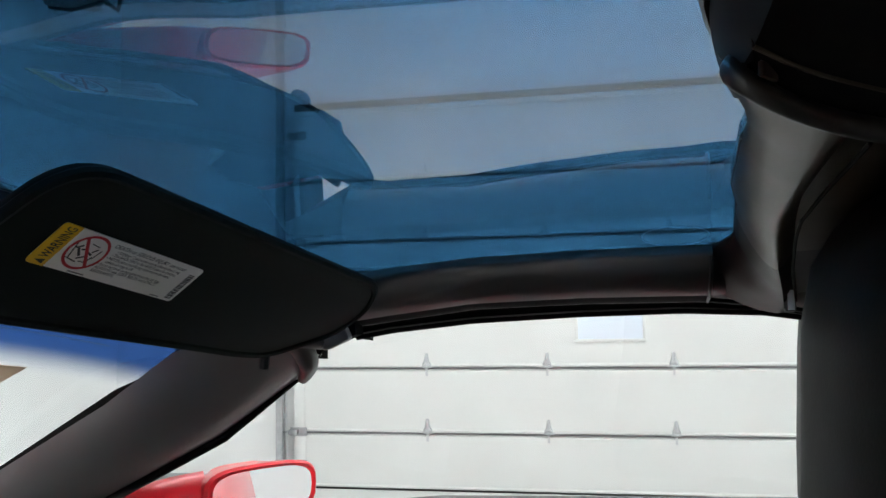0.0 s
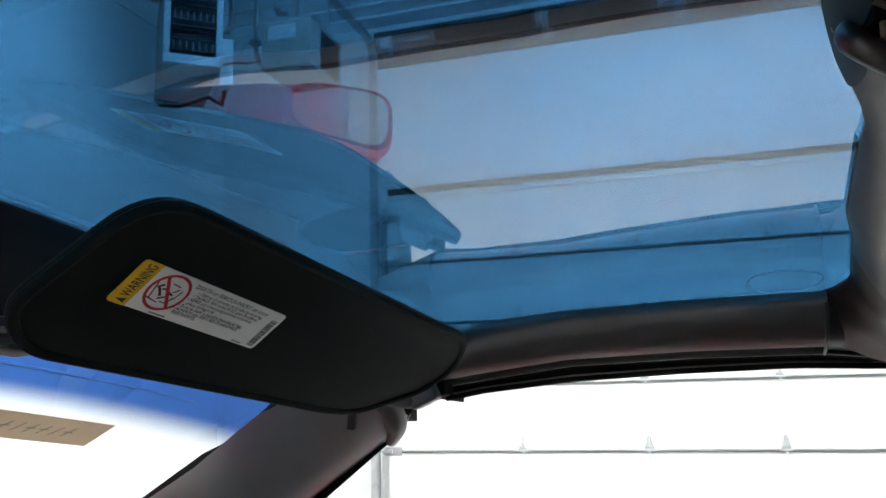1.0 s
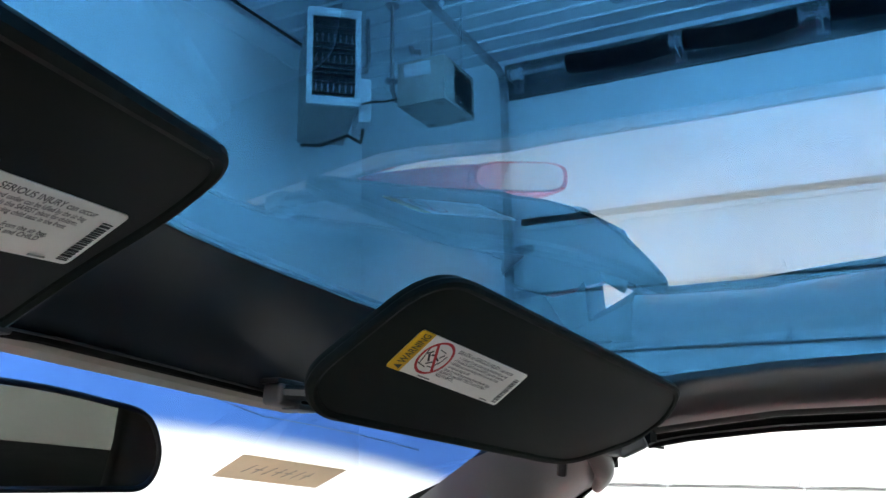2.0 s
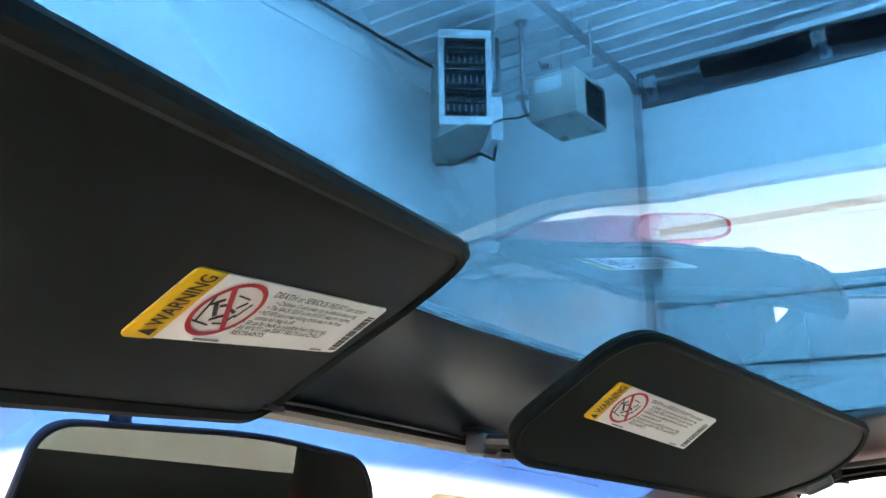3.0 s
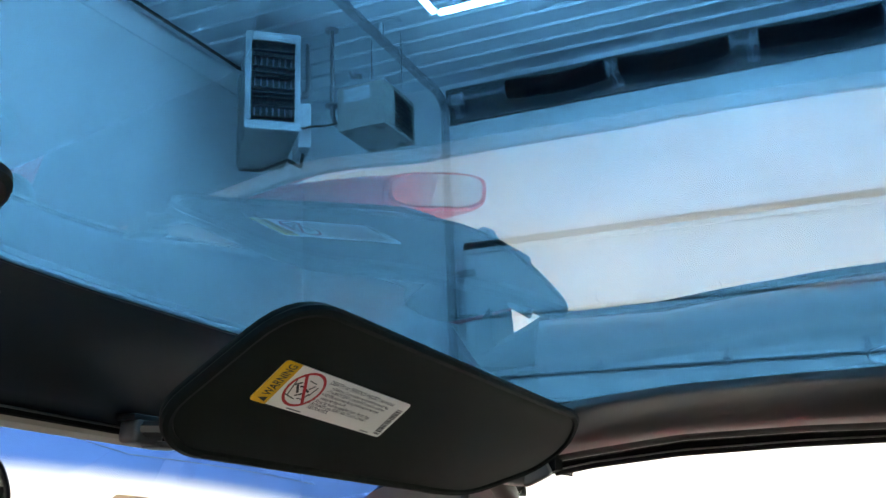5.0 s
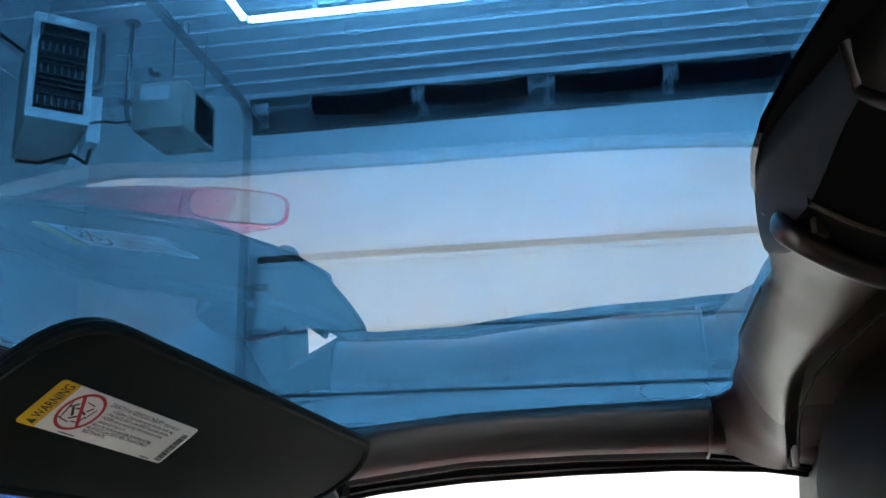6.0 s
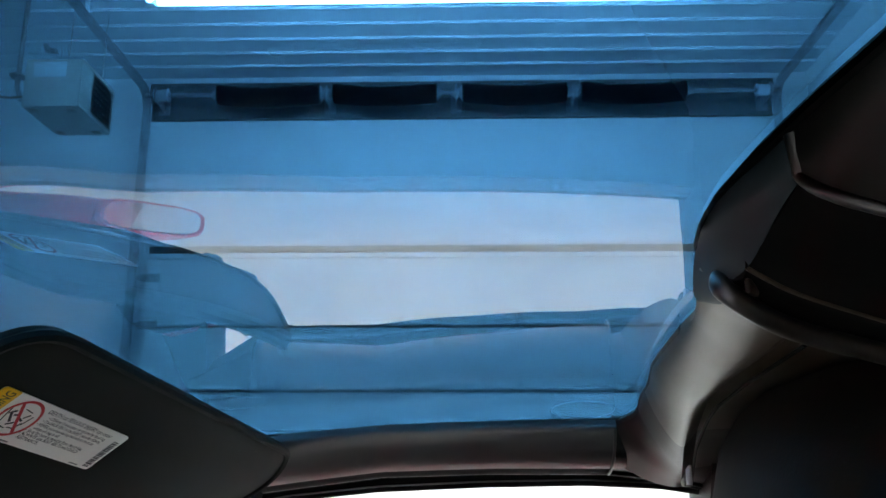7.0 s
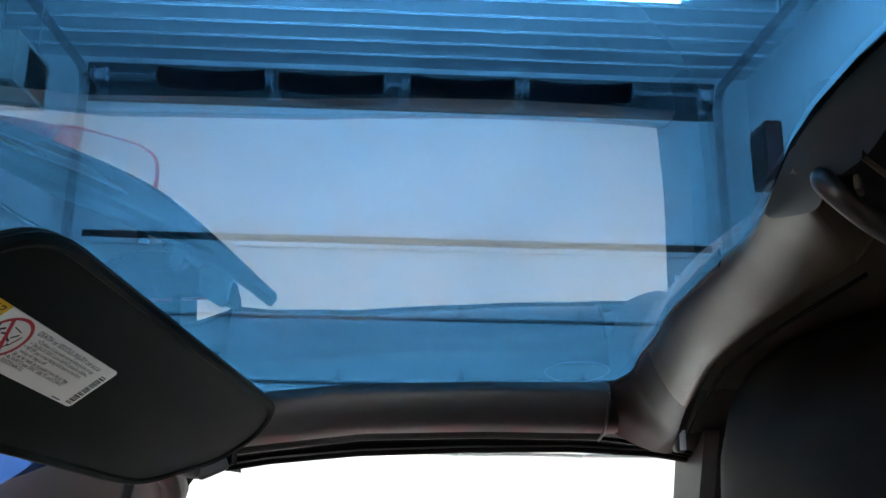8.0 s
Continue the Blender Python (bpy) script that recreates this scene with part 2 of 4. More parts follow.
def slab(outline, thick, edge, m, bow=0.0, bm=None):
    """A cushion-edged plate over a 2D outline, in the frame m: its face at z = 0, its back at -thick. bow: how far its middle stands proud along v."""
    bm = bm or bmesh.new()
    c = sum((Vector(p) for p in outline), Vector((0, 0))) / len(outline)
    rows = []
    for inset, z in ((edge, 0), (edge * 0.3, -edge * 0.25), (0, -edge), (0, -thick + edge), (edge * 0.3, -thick + edge * 0.25), (edge, -thick)):
        row = []
        for p in outline:
            p = Vector(p)
            q = p + (c - p).normalized() * inset
            row.append(m @ Vector((q.x, q.y, z)))
        rows.append(row)
    skin(rows, bm, ring=True, caps=True)
    return bm


def fine_line(pts, n=5):
    """A smooth line through pts."""
    got = []
    for i in range(len(pts) - 1):
        a, b, c, d = pts[max(i - 1, 0)], pts[i], pts[i + 1], pts[min(i + 2, len(pts) - 1)]
        for k in range(n):
            t = k / n
            got.append(0.5 * (2 * b + (c - a) * t + (2 * a - 5 * b + 4 * c - d) * t * t + (3 * b - a - 3 * c + d) * t ** 3))
    return got + [pts[-1]]


def lerp(table, x):
    return float(np.interp(x, [r[0] for r in table], [r[1] for r in table]))


def frame_of(origin, x, y):
    x = Vector(x).normalized()
    y = Vector(y)
    y = (y - x * x.dot(y)).normalized()
    z = x.cross(y)
    return Matrix(((x.x, y.x, z.x, origin[0]), (x.y, y.y, z.y, origin[1]), (x.z, y.z, z.z, origin[2]), (0, 0, 0, 1)))


def lettering(text, u, v, width, height, m, turn=0.0, bold=0.012):
    """The mesh of a line of text, fitted to a width and a height of capitals, with its start at (u, v) of the frame m."""
    cu = bpy.data.curves.new("text", "FONT")
    cu.body = text
    cu.offset = bold
    ob = bpy.data.objects.new("text", cu)
    scene.collection.objects.link(ob)
    bpy.context.view_layer.update()
    me = bpy.data.meshes.new_from_object(ob.evaluated_get(bpy.context.evaluated_depsgraph_get()))
    bpy.data.objects.remove(ob)
    xs = [p.co.x for p in me.vertices]
    k = width / (max(xs) - min(xs))
    me.transform(m @ pose(u, v, 0.0006, 0, 0, turn) @ Matrix.Diagonal((k, height / 0.7, 1, 1)) @ Matrix.Translation((-min(xs), 0, 0)))
    return me


# ---- garage: the setting ----
X0, X1, Y0, Y1, ZC = -3.86, 3.56, -4.2, 7.56, 4.86
DX0, DX1, DTOP = -2.15, 3.13, 3.22
solid("floor", box((X0 - 0.2, Y0 - 0.2, -0.15), (X1 + 0.2, Y1 + 0.2, 0)), M_FLOOR, "grey sealed concrete garage floor", "floor")
solid("wall_west", box((X0 - 0.15, Y0, 0), (X0, Y1, ZC)), M_WALL, "smooth white painted garage wall", "wall")
solid("wall_east", box((X1, Y0, 0), (X1 + 0.15, Y1, ZC)), M_WALL, "smooth white painted garage wall", "wall")
solid("wall_south", box((X0, Y0 - 0.15, 0), (X1, Y0, ZC)), M_WALL, "smooth white painted garage wall", "wall")
wn = box((X0, Y1, 0), (DX0 + 0.08, Y1 + 0.2, ZC))
box((DX1 - 0.08, Y1, 0), (X1, Y1 + 0.2, ZC), bm=wn)
box((DX0 + 0.08, Y1, DTOP - 0.06), (DX1 - 0.08, Y1 + 0.2, ZC), bm=wn)
solid("wall_north", wn, M_WALL2, "white painted wall round the wide overhead door", "wall")
bb = box((X0, Y1 - 0.012, 0), (DX0 - 0.2, Y1, 0.09), 0.003)
solid("baseboard", bb, M_TRIM, "grey baseboard along the foot of the white wall", "baseboard")

# ribbed steel ceiling, ribs across the room
ce = box((X0 - 0.15, Y0 - 0.15, ZC), (X1 + 0.15, Y1 + 0.2, ZC + 0.12))
y = Y0 + 0.05
while y < Y1 - 0.03:
    skin([[(x, y + a, ZC + d) for a, d in ((-0.024, -0.0005), (-0.012, -0.020), (0.012, -0.020), (0.024, -0.0005))] for x in (X0, X1)], ce, ring=True, caps=True)
    for k in (0.08, 0.16):
        skin([[(x, y + k + a, ZC + d) for a, d in ((-0.006, -0.0005), (0.0, -0.003), (0.006, -0.0005))] for x in (X0, X1)], ce, ring=True, caps=True)
    y += 0.239
solid("ceiling", ce, M_CEIL, "white ribbed sheet-steel garage ceiling", "ceiling", smooth=20)
hb = box((DX0 - 0.12, Y1 - 0.045, 4.44), (DX1 + 0.12, Y1, 4.79), 0.004)
solid("trim", hb, M_HEADER, "dark spring-mounting board above the overhead door", "trim")

# ---- overhead sectional door ----
door = thing("door_1", "closed white sectional overhead garage door with steel hinges", "garage door", kind="structure", at=(0.5, 7.5, 0))
door.location = (0, 0, 0)
SEAMS = [0.012, 0.47, 1.003, 1.536, 2.069, 2.60, DTOP]
for z0, z1 in zip(SEAMS, SEAMS[1:]):
    bm = bmesh.new()
    pr = [(7.56, z0 + 0.002), (7.510, z0 + 0.002), (7.495, z0 + 0.008), (7.494, z0 + 0.018), (7.5, z0 + 0.03), (7.5, z1 - 0.034), (7.512, z1 - 0.024), (7.538, z1 - 0.018), (7.538, z1 - 0.002), (7.56, z1 - 0.002)]
    skin([[(x, a, b) for a, b in pr] for x in (DX0, DX1)], bm, ring=True, caps=True)
    part("panel", bm, M_DOOR, door, smooth=25)
for z in SEAMS[1:-1]:
    # Grey strip added in each groove to draw the dark seam line.
    part("seam_strip", box((DX0 + 0.01, 7.522, z - 0.017), (DX1 - 0.01, 7.5375, z - 0.003)), M_SEAM, door)
for x in (DX0 + 0.005, DX1 - 0.10):
    for z0, z1 in zip(SEAMS, SEAMS[1:]):
        part("end_stile", box((x, 7.489, z0 + 0.03), (x + 0.095, 7.4985, z1 - 0.03), 0.002), M_DOOR, door)
hinge = None
for z in SEAMS[1:-1]:
    for x in (-0.99, 0.0, 0.985, 1.97):
        bm = bmesh.new()
        sh = [(-0.036, 0.008), (0.036, 0.008), (0.036, 0.03), (0.022, 0.05), (0.011, 0.115), (-0.011, 0.115), (-0.022, 0.05), (-0.036, 0.03)]
        if hinge is None:
            skin([[(a * k, d, 0.05 + (b - 0.05) * k) for a, b in sh] for d, k in ((0.0, 1.0), (-0.008, 0.96), (-0.024, 0.42))], bm, ring=True, caps=True)
            rod([(-0.04, -0.008, 0.004), (0.04, -0.008, 0.004)], 0.009, 8, bm)
            box((-0.010, -0.006, -0.070), (0.010, 0.0, 0.0), bm=bm)
            box((-0.006, -0.012, 0.07), (0.006, -0.005, 0.082), bm=bm)
            box((-0.022, -0.012, 0.018), (-0.010, -0.005, 0.030), bm=bm)
            box((0.010, -0.012, 0.018), (0.022, -0.005, 0.030), bm=bm)
            hinge = finish("hinge", bm, M_HINGE, 30)
        else:
            bm.free()
        ob = part("hinge", hinge, M_HINGE, door)
        ob.location = (x, 7.498, z)
bracket = None
for z in [*SEAMS[1:-1], 3.0, 0.2]:
    for x in (DX0 + 0.02, DX1 - 0.02):
        if bracket is None:
            bm = box((-0.05, -0.012, -0.035), (0.10, -0.002, 0.035), 0.003)
            box((-0.05, -0.06, -0.02), (0.03, -0.012, 0.02), 0.004, bm=bm)
            rod([(-0.12, -0.045, 0), (0.02, -0.045, 0)], 0.008, 8, bm)
            bracket = finish("roller_bracket", bm, M_STEEL, 30)
        ob = part("roller_bracket", bracket, M_STEEL, door)
        ob.matrix_basis = pose(x, 7.494, z) @ Matrix.Diagonal((1 if x < 0 else -1, 1, 1, 1))
WX0, WX1, WZ0, WZ1 = 0.23, 0.78, 1.20, 1.47
bm = bmesh.new()
for lo, hi in (((WX0, 7.485, WZ0), (WX1, 7.4995, WZ0 + 0.022)), ((WX0, 7.485, WZ1 - 0.022), (WX1, 7.4995, WZ1)), ((WX0, 7.485, WZ0 + 0.022), (WX0 + 0.022, 7.4995, WZ1 - 0.022)), ((WX1 - 0.022, 7.485, WZ0 + 0.022), (WX1, 7.4995, WZ1 - 0.022))):
    box(lo, hi, 0.003, bm=bm)
lite = part("door_window", bm, M_DOOR, door, "white-framed frosted door window")
part("pane", box((WX0 + 0.02, 7.493, WZ0 + 0.02), (WX1 - 0.02, 7.4992, WZ1 - 0.02)), M_FROST, lite)
part("top_seal", box((DX0, 7.512, DTOP + 0.002), (DX1, 7.556, DTOP + 0.062), 0.004), M_RUBBER, door, "black rubber top seal")
part("top_rail", box((DX0, 7.47, DTOP - 0.055), (DX1, 7.499, DTOP - 0.012), 0.004), M_DOOR, door)
part("bottom_seal", box((DX0, 7.50, 0.0), (DX1, 7.55, 0.012), 0.003), M_RUBBER, door)

# ---- tracks, spring shaft ----
for x, s in ((DX0 - 0.10, 1), (DX1 + 0.10, -1)):
    tr = thing("door_track", "galvanised steel door track curving up to the ceiling", "door track", "door tracks", at=(x, 7.44, 0))
    path = [(0, 0, 0.0), (0, 0, 4.50)] + [(0, -0.17 * (1 - math.cos(a)), 4.50 + 0.17 * math.sin(a)) for a in (radians(15 * k) for k in range(1, 7))] + [(0, -4.2, 4.70)]
    for off, nm in ((-0.021, "flange"), (0.021, "flange")):
        rows = []
        for i, p in enumerate(path):
            d = (Vector(path[min(i + 1, len(path) - 1)]) - Vector(path[max(i - 1, 0)])).normalized()
            nrm = Vector((0, d.z, -d.y))
            c = Vector(p) + nrm * off
            rows.append([c + Vector((a * s, 0, 0)) + nrm * b for a, b in ((-0.028, -0.002), (0.028, -0.002), (0.028, 0.002), (-0.028, 0.002))])
        part(nm, skin(rows, ring=True, caps=True), M_TRACK, tr, smooth=30)
    rows = []
    for i, p in enumerate(path):
        d = (Vector(path[min(i + 1, len(path) - 1)]) - Vector(path[max(i - 1, 0)])).normalized()
        nrm = Vector((0, d.z, -d.y))
        rows.append([Vector(p) + Vector((-s * 0.03 + a, 0, 0)) + nrm * b for a, b in ((-0.002, -0.023), (0.002, -0.023), (0.002, 0.023), (-0.002, 0.023))])
    part("web", skin(rows, ring=True, caps=True), M_TRACK, tr, smooth=30)
    part("jamb_angle", box((-0.055 if s > 0 else 0.0, 0.05, 0), (0.0 if s > 0 else 0.055, 0.115, 4.4), 0.003), M_TRIM, tr, "grey painted jamb angle")
    for z in (0.6, 1.5, 2.4, 3.3, 4.0):
        part("track_bolt", box((-0.03, 0.02, z - 0.02), (0.03, 0.055, z + 0.02), 0.003), M_GALV, tr)
    for y in (-1.3, -3.4):
        part("hanger", box((-0.015, y, 4.72), (0.015, y + 0.03, ZC - 0.03), 0.002), M_GALV, tr)
        part("hanger_foot", box((-0.16, y - 0.02, ZC - 0.042), (0.16, y + 0.05, ZC - 0.034), 0.002), M_GALV, tr)
    cab = thing("lift_cable", "thin steel lift cable beside the door track", "cable", "lift cables", at=(x + 0.07 * s, 7.42, 0))
    part("wire", rod([(0, 0, 0.1), (0, -0.06, 4.52)], 0.004, 6), M_GALV, cab)

SY, SZ = 7.30, 4.575
sh = thing("spring_shaft", "galvanised torsion shaft with four oiled black springs above the overhead door", "spring shaft", at=(0.5, SY, SZ))
part("shaft", rod([(-2.72, 0, 0), (2.72, 0, 0)], 0.019, 12), M_STEEL, sh)
coil = None
for x0 in (-2.09, -1.09, 0.02, 1.03):
    if coil is None:
        bm, n = bmesh.new(), 66
        rows = []
        for i in range(n * 2 + 1):
            r = 0.088 if i % 2 else 0.078
            sag = 0.030 * math.sin(math.pi * i / (2 * n))
            rows.append([(i * 0.89 / (2 * n), r * math.cos(a), r * math.sin(a) - sag) for a in (2 * math.pi * k / 20 for k in range(20))])
        skin(rows, bm, ring=True, caps=True)
        coil = finish("spring", bm, M_SPRING, 60)
    ob = part("spring", coil, M_SPRING, sh)
    ob.location = (x0, 0, 0)
    for e, d in ((x0, -1), (x0 + 0.89, 1)):
        part("winding_cone", rod([(e, 0, 0), (e + 0.012 * d, 0, 0), (e + 0.02 * d, 0, 0), (e + 0.045 * d, 0, 0)], [0.066, 0.062, 0.042, 0.034], 14), M_STEEL, sh)
for x in (-2.62, -1.145, -0.035, 0.975, 2.62):
    bm = box((x - 0.006, -0.06, -0.07), (x + 0.006, 0.20, 0.05), 0.003)
    rod([(x - 0.02, 0, 0), (x + 0.02, 0, 0)], 0.045, 14, bm)
    box((x - 0.05, 0.19, -0.10), (x + 0.05, 0.208, 0.09), 0.003, bm=bm)
    part("bearing_plate", bm, M_STEEL, sh)
for x in (-2.58, 2.58):
    part("cable_drum", rod([(x - 0.06, 0, 0), (x - 0.05, 0, 0), (x - 0.045, 0, 0), (x + 0.04, 0, 0), (x + 0.05, 0, 0), (x + 0.06, 0, 0)], [0.055, 0.055, 0.045, 0.05, 0.06, 0.06], 18), M_GALV, sh)

# ---- ceiling light: a rectangle of LED tubes ----
LX0, LX1, LY0, LY1, LZ = -1.61, 2.39, -1.6, 5.75, 4.55
led = thing("ceiling_light", "large rectangle of white LED tubes hung under the ceiling", "ceiling light", at=((LX0 + LX1) / 2, (LY0 + LY1) / 2, LZ))
hx, hy = (LX1 - LX0) / 2, (LY1 - LY0) / 2
for a, b in (((-hx, hy), (hx, hy)), ((-hx, -hy), (hx, -hy)), ((-hx, -hy), (-hx, hy)), ((hx, -hy), (hx, hy))):
    v = Vector((b[0] - a[0], b[1] - a[1], 0)).normalized() * 0.045
    p, q = Vector((*a, 0)) + v, Vector((*b, 0)) - v
    part("tube", rod([p, q], 0.024, 12), M_LED, led, "glowing white LED tube")
    mid = (p + q) / 2
    for k in (0.12, 0.5, 0.88):
        c = p.lerp(q, k)
        part("clip", box((c.x - 0.015, c.y - 0.015, 0.025), (c.x + 0.015, c.y + 0.015, ZC - LZ - 0.036), 0.002), M_GALV, led)
for x in (-hx, hx):
    for y in (-hy, hy):
        part("corner_joint", box((x - 0.028, y - 0.028, -0.02), (x + 0.028, y + 0.028, 0.03), 0.006), M_LABEL, led)

# ---- unit heaters ----
def heater(m, w, d, h):
    ob = thing("unit_heater", "grey enamelled gas unit heater with louvred grille hung from the ceiling", "heater")
    ob.matrix_basis = m
    part("casing", box((-w / 2, 0.02, 0), (w / 2, d, h - 0.02), 0.012), M_HEAT, ob)
    bm = bmesh.new()
    f = 0.035
    for lo, hi in (((-w / 2 - 0.01, 0, 0), (w / 2 + 0.01, 0.03, 0.07)), ((-w / 2 - 0.01, 0, h - 0.07), (w / 2 + 0.01, 0.03, h)), ((-w / 2 - 0.01, 0, 0.07), (-w / 2 + f, 0.03, h - 0.07)), ((w / 2 - f, 0, 0.07), (w / 2 + 0.01, 0.03, h - 0.07))):
        box(lo, hi, 0.004, bm=bm)
    part("front_frame", bm, M_HEATLT, ob, "pale grey front frame")
    # Near-black plate on the solid casing stands in for the shaded hollow.
    part("shade_plate", box((-w / 2 + f, 0.014, 0.07), (w / 2 - f, 0.019, h - 0.07)), M_DARK, ob)
    ih = h - 0.14
    for t, ang, deep in ((0.04, 25, 0.030), (0.17, -20, 0.020), (0.27, 35, 0.034), (0.335, 0, 0.020), (0.40, -25, 0.024), (0.52, 30, 0.034), (0.585, 0, 0.020), (0.66, -25, 0.024), (0.78, 30, 0.034), (0.86, -15, 0.020), (0.95, 25, 0.030)):
        z = 0.07 + ih * t
        # Deeper louvres share the plate's near-black.
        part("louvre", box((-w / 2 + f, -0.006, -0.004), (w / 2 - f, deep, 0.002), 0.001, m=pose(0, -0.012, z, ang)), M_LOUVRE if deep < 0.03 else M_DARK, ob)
    for z in (0.07 + ih * 0.72, 0.07 + ih * 0.46, 0.07 + ih * 0.10):
        for k in range(7):
            x = -w / 2 + f + (k + 0.6) * (w - 2 * f) / 7.2
            part("burner_tube", rod([(x, 0.006, z - 0.035), (x, 0.002, z), (x, 0.006, z + 0.04)], [0.005, 0.009, 0.005], 8), M_BURNER, ob)
    part("badge", box((-0.07, -0.004, h - 0.05), (0.07, 0.0, h - 0.018), 0.002), M_LABEL, ob, "white maker's badge with no lettering")
    part("control_box", box((w / 2 + 0.004, 0.06, -0.10), (w / 2 + 0.10, 0.42, 0.26), 0.008), M_HEATLT, ob)
    part("hose", rod([(w / 2 + 0.06, 0.2, -0.10), (w / 2 + 0.05, 0.25, -0.20), (w / 2 - 0.02, 0.5, -0.06), (0, d - 0.03, -0.02), (-w / 2 + 0.03, d - 0.02, -0.02)], 0.014, 8), M_RUBBER, ob)
    for x in (-w / 2 + 0.05, w / 2 - 0.05):
        part("hanger_rod", rod([(x, d * 0.5, h - 0.03), (x, d * 0.5, ZC - m.translation.z - 0.03)], 0.005, 6), M_STEEL, ob)
    part("flue_elbow", rod([(w / 2, 0.35, h * 0.55), (w / 2 + 0.10, 0.36, h * 0.57), (w / 2 + 0.13, 0.4, h * 0.68), (w / 2 + 0.13, 0.45, ZC - m.translation.z - 0.03)], [0.028, 0.030, 0.020, 0.018], 12), M_STEEL, ob)
    return ob


heater(pose(-2.935, 5.66, 3.87, 0, 0, 40.5), 0.40, 0.95, 0.80)

h2 = thing("duct_heater", "small beige box heater with dark side grille near the door", "heater", at=(-2.32, 6.18, 3.86))
part("casing", box((-0.20, -0.27, 0), (0.19, 0.27, 0.36), 0.01), M_HEAT, h2)
bm = bmesh.new()
for lo, hi in (((0.188, -0.27, 0), (0.205, 0.27, 0.03)), ((0.188, -0.27, 0.33), (0.205, 0.27, 0.36)), ((0.188, -0.27, 0.03), (0.205, -0.09, 0.33)), ((0.188, 0.25, 0.03), (0.205, 0.27, 0.33))):
    box(lo, hi, 0.003, bm=bm)
part("grille_frame", bm, M_HEAT, h2)
# Dark plate again in place of this grille's shaded inside.
part("shade_plate", box((0.189, -0.09, 0.03), (0.193, 0.25, 0.33)), M_DARK, h2)
for k in range(7):
    part("slat", box((-0.012, -0.09, -0.002), (0.012, 0.25, 0.002), m=pose(0.198, 0, 0.055 + k * 0.042, 0, 35)), M_DARK, h2)
for x, y in ((-0.14, -0.2), (0.13, -0.2), (-0.14, 0.2), (0.13, 0.2)):
    part("foot", box((x - 0.03, y - 0.03, -0.006), (x + 0.03, y + 0.03, 0.0), 0.002), M_GREYPL, h2)
    if y > 0:
        part("hanger_rod", rod([(x, y, 0.36), (x, y, ZC - 3.86 - 0.03)], 0.005, 6), M_STEEL, h2)
part("notice", box((-0.14, -0.2745, 0.22), (0.09, -0.2705, 0.33), 0.001), M_HEATLT, h2, "pale blank notice label")
part("vent_pipe", rod([(-0.21, -0.1, 0.12), (-0.30, -0.1, 0.13), (-0.34, -0.1, 0.22), (-0.34, -0.1, ZC - 3.86 - 0.03)], [0.018, 0.020, 0.018, 0.016], 12), M_STEEL, h2)
for z in (0.30, ZC - 3.86 - 0.045):
    part("pipe_flange", rod([(-0.34, -0.1, z), (-0.34, -0.1, z + 0.012)], 0.06, 18), M_STEEL, h2)
for z in (0.16, 0.62):
    part("pipe_elbow", rod([(-0.20, 0.12, z), (-0.27, 0.12, z + 0.01), (-0.29, 0.12, z + 0.06)], 0.022, 10), M_STEEL, h2)
cb = thing("heater_cable", "black cable slung between the two heaters", "cable", at=(-2.55, 5.95, 3.95))
part("cord", rod([(0.02, 0.0, 0.0), (-0.06, -0.06, -0.035), (-0.16, -0.1, -0.03), (-0.24, -0.12, -0.045)], 0.009, 8), M_RUBBER, cb)
cw = thing("ceiling_cable", "black cable run along the top of the wall", "cable", at=(X0 + 0.10, 2, ZC - 0.03))
part("cord", rod([(0, -4, 0), (0.01, 0, 0), (0, 2.2, 0), (0.01, 4.9, 0)], 0.014, 8), M_RUBBER, cw)
cw = thing("wall_conduit", "thin white conduit high on the wall", "conduit", at=(X0 + 0.012, 2, ZC - 0.22))
part("pipe", rod([(0, -4, 0), (0, 5.4, 0)], 0.012, 8), M_WALL, cw)
dv = thing("wall_box", "dark red control box on the white wall", "control box", at=(3.50, 7.10, 3.95))
part("case", box((-0.08, -0.16, -0.26), (0.058, 0.16, 0.26), 0.012), M_REDBOX, dv)
part("lid", box((-0.096, -0.13, -0.2), (-0.082, 0.13, 0.2), 0.006), M_DARK, dv)

# ---- the car: shell round the cabin ----
YC = 0.845


SWELL = ((-0.12, -0.0037), (0.0, -0.0026), (0.12, 0.0012), (0.24, 0.0022), (0.36, 0.0009), (0.48, -0.0028))


def roof_z(x, y):
    u, v = y - YC, x - 0.5
    z = 1.5291 + 0.0085 * v - 0.0532 * u - 0.0166 * u * u + 0.0871 * u * v - 0.2174 * v * v - 0.2514 * v ** 3 + 0.241 * u * v * v
    z += sum(h * math.exp(-((u - c) / 0.11) ** 2) for c, h in SWELL)
    z += 0.00085 * (0.72 + 0.28 * math.tanh((x - 0.49) / 0.05)) * (1 - math.erf((u + 0.06) / 0.035))
    return z - 3.26 * max(0, abs(u) - 0.45) ** 2


def wind_z(x, y):
    y = max(y, 1.48 - y)
    return 1.445 - 0.25 * (0.18 - x) - 0.40 * (0.18 - x) ** 2 - 0.06 * (y - 0.9) - 0.14 * (y - 0.9) ** 2 + 0.22 * max(0, 1.0 - y)


def flip(p):
    """The same place on the other side of the car."""
    return Vector((p[0], 2 * YC - p[1], p[2] + 0.09 * (p[1] - YC)))


car = thing("car", "red two-seat targa car with blue-tinted glass roof panel and black interior", "car", at=(0, 0, 0))

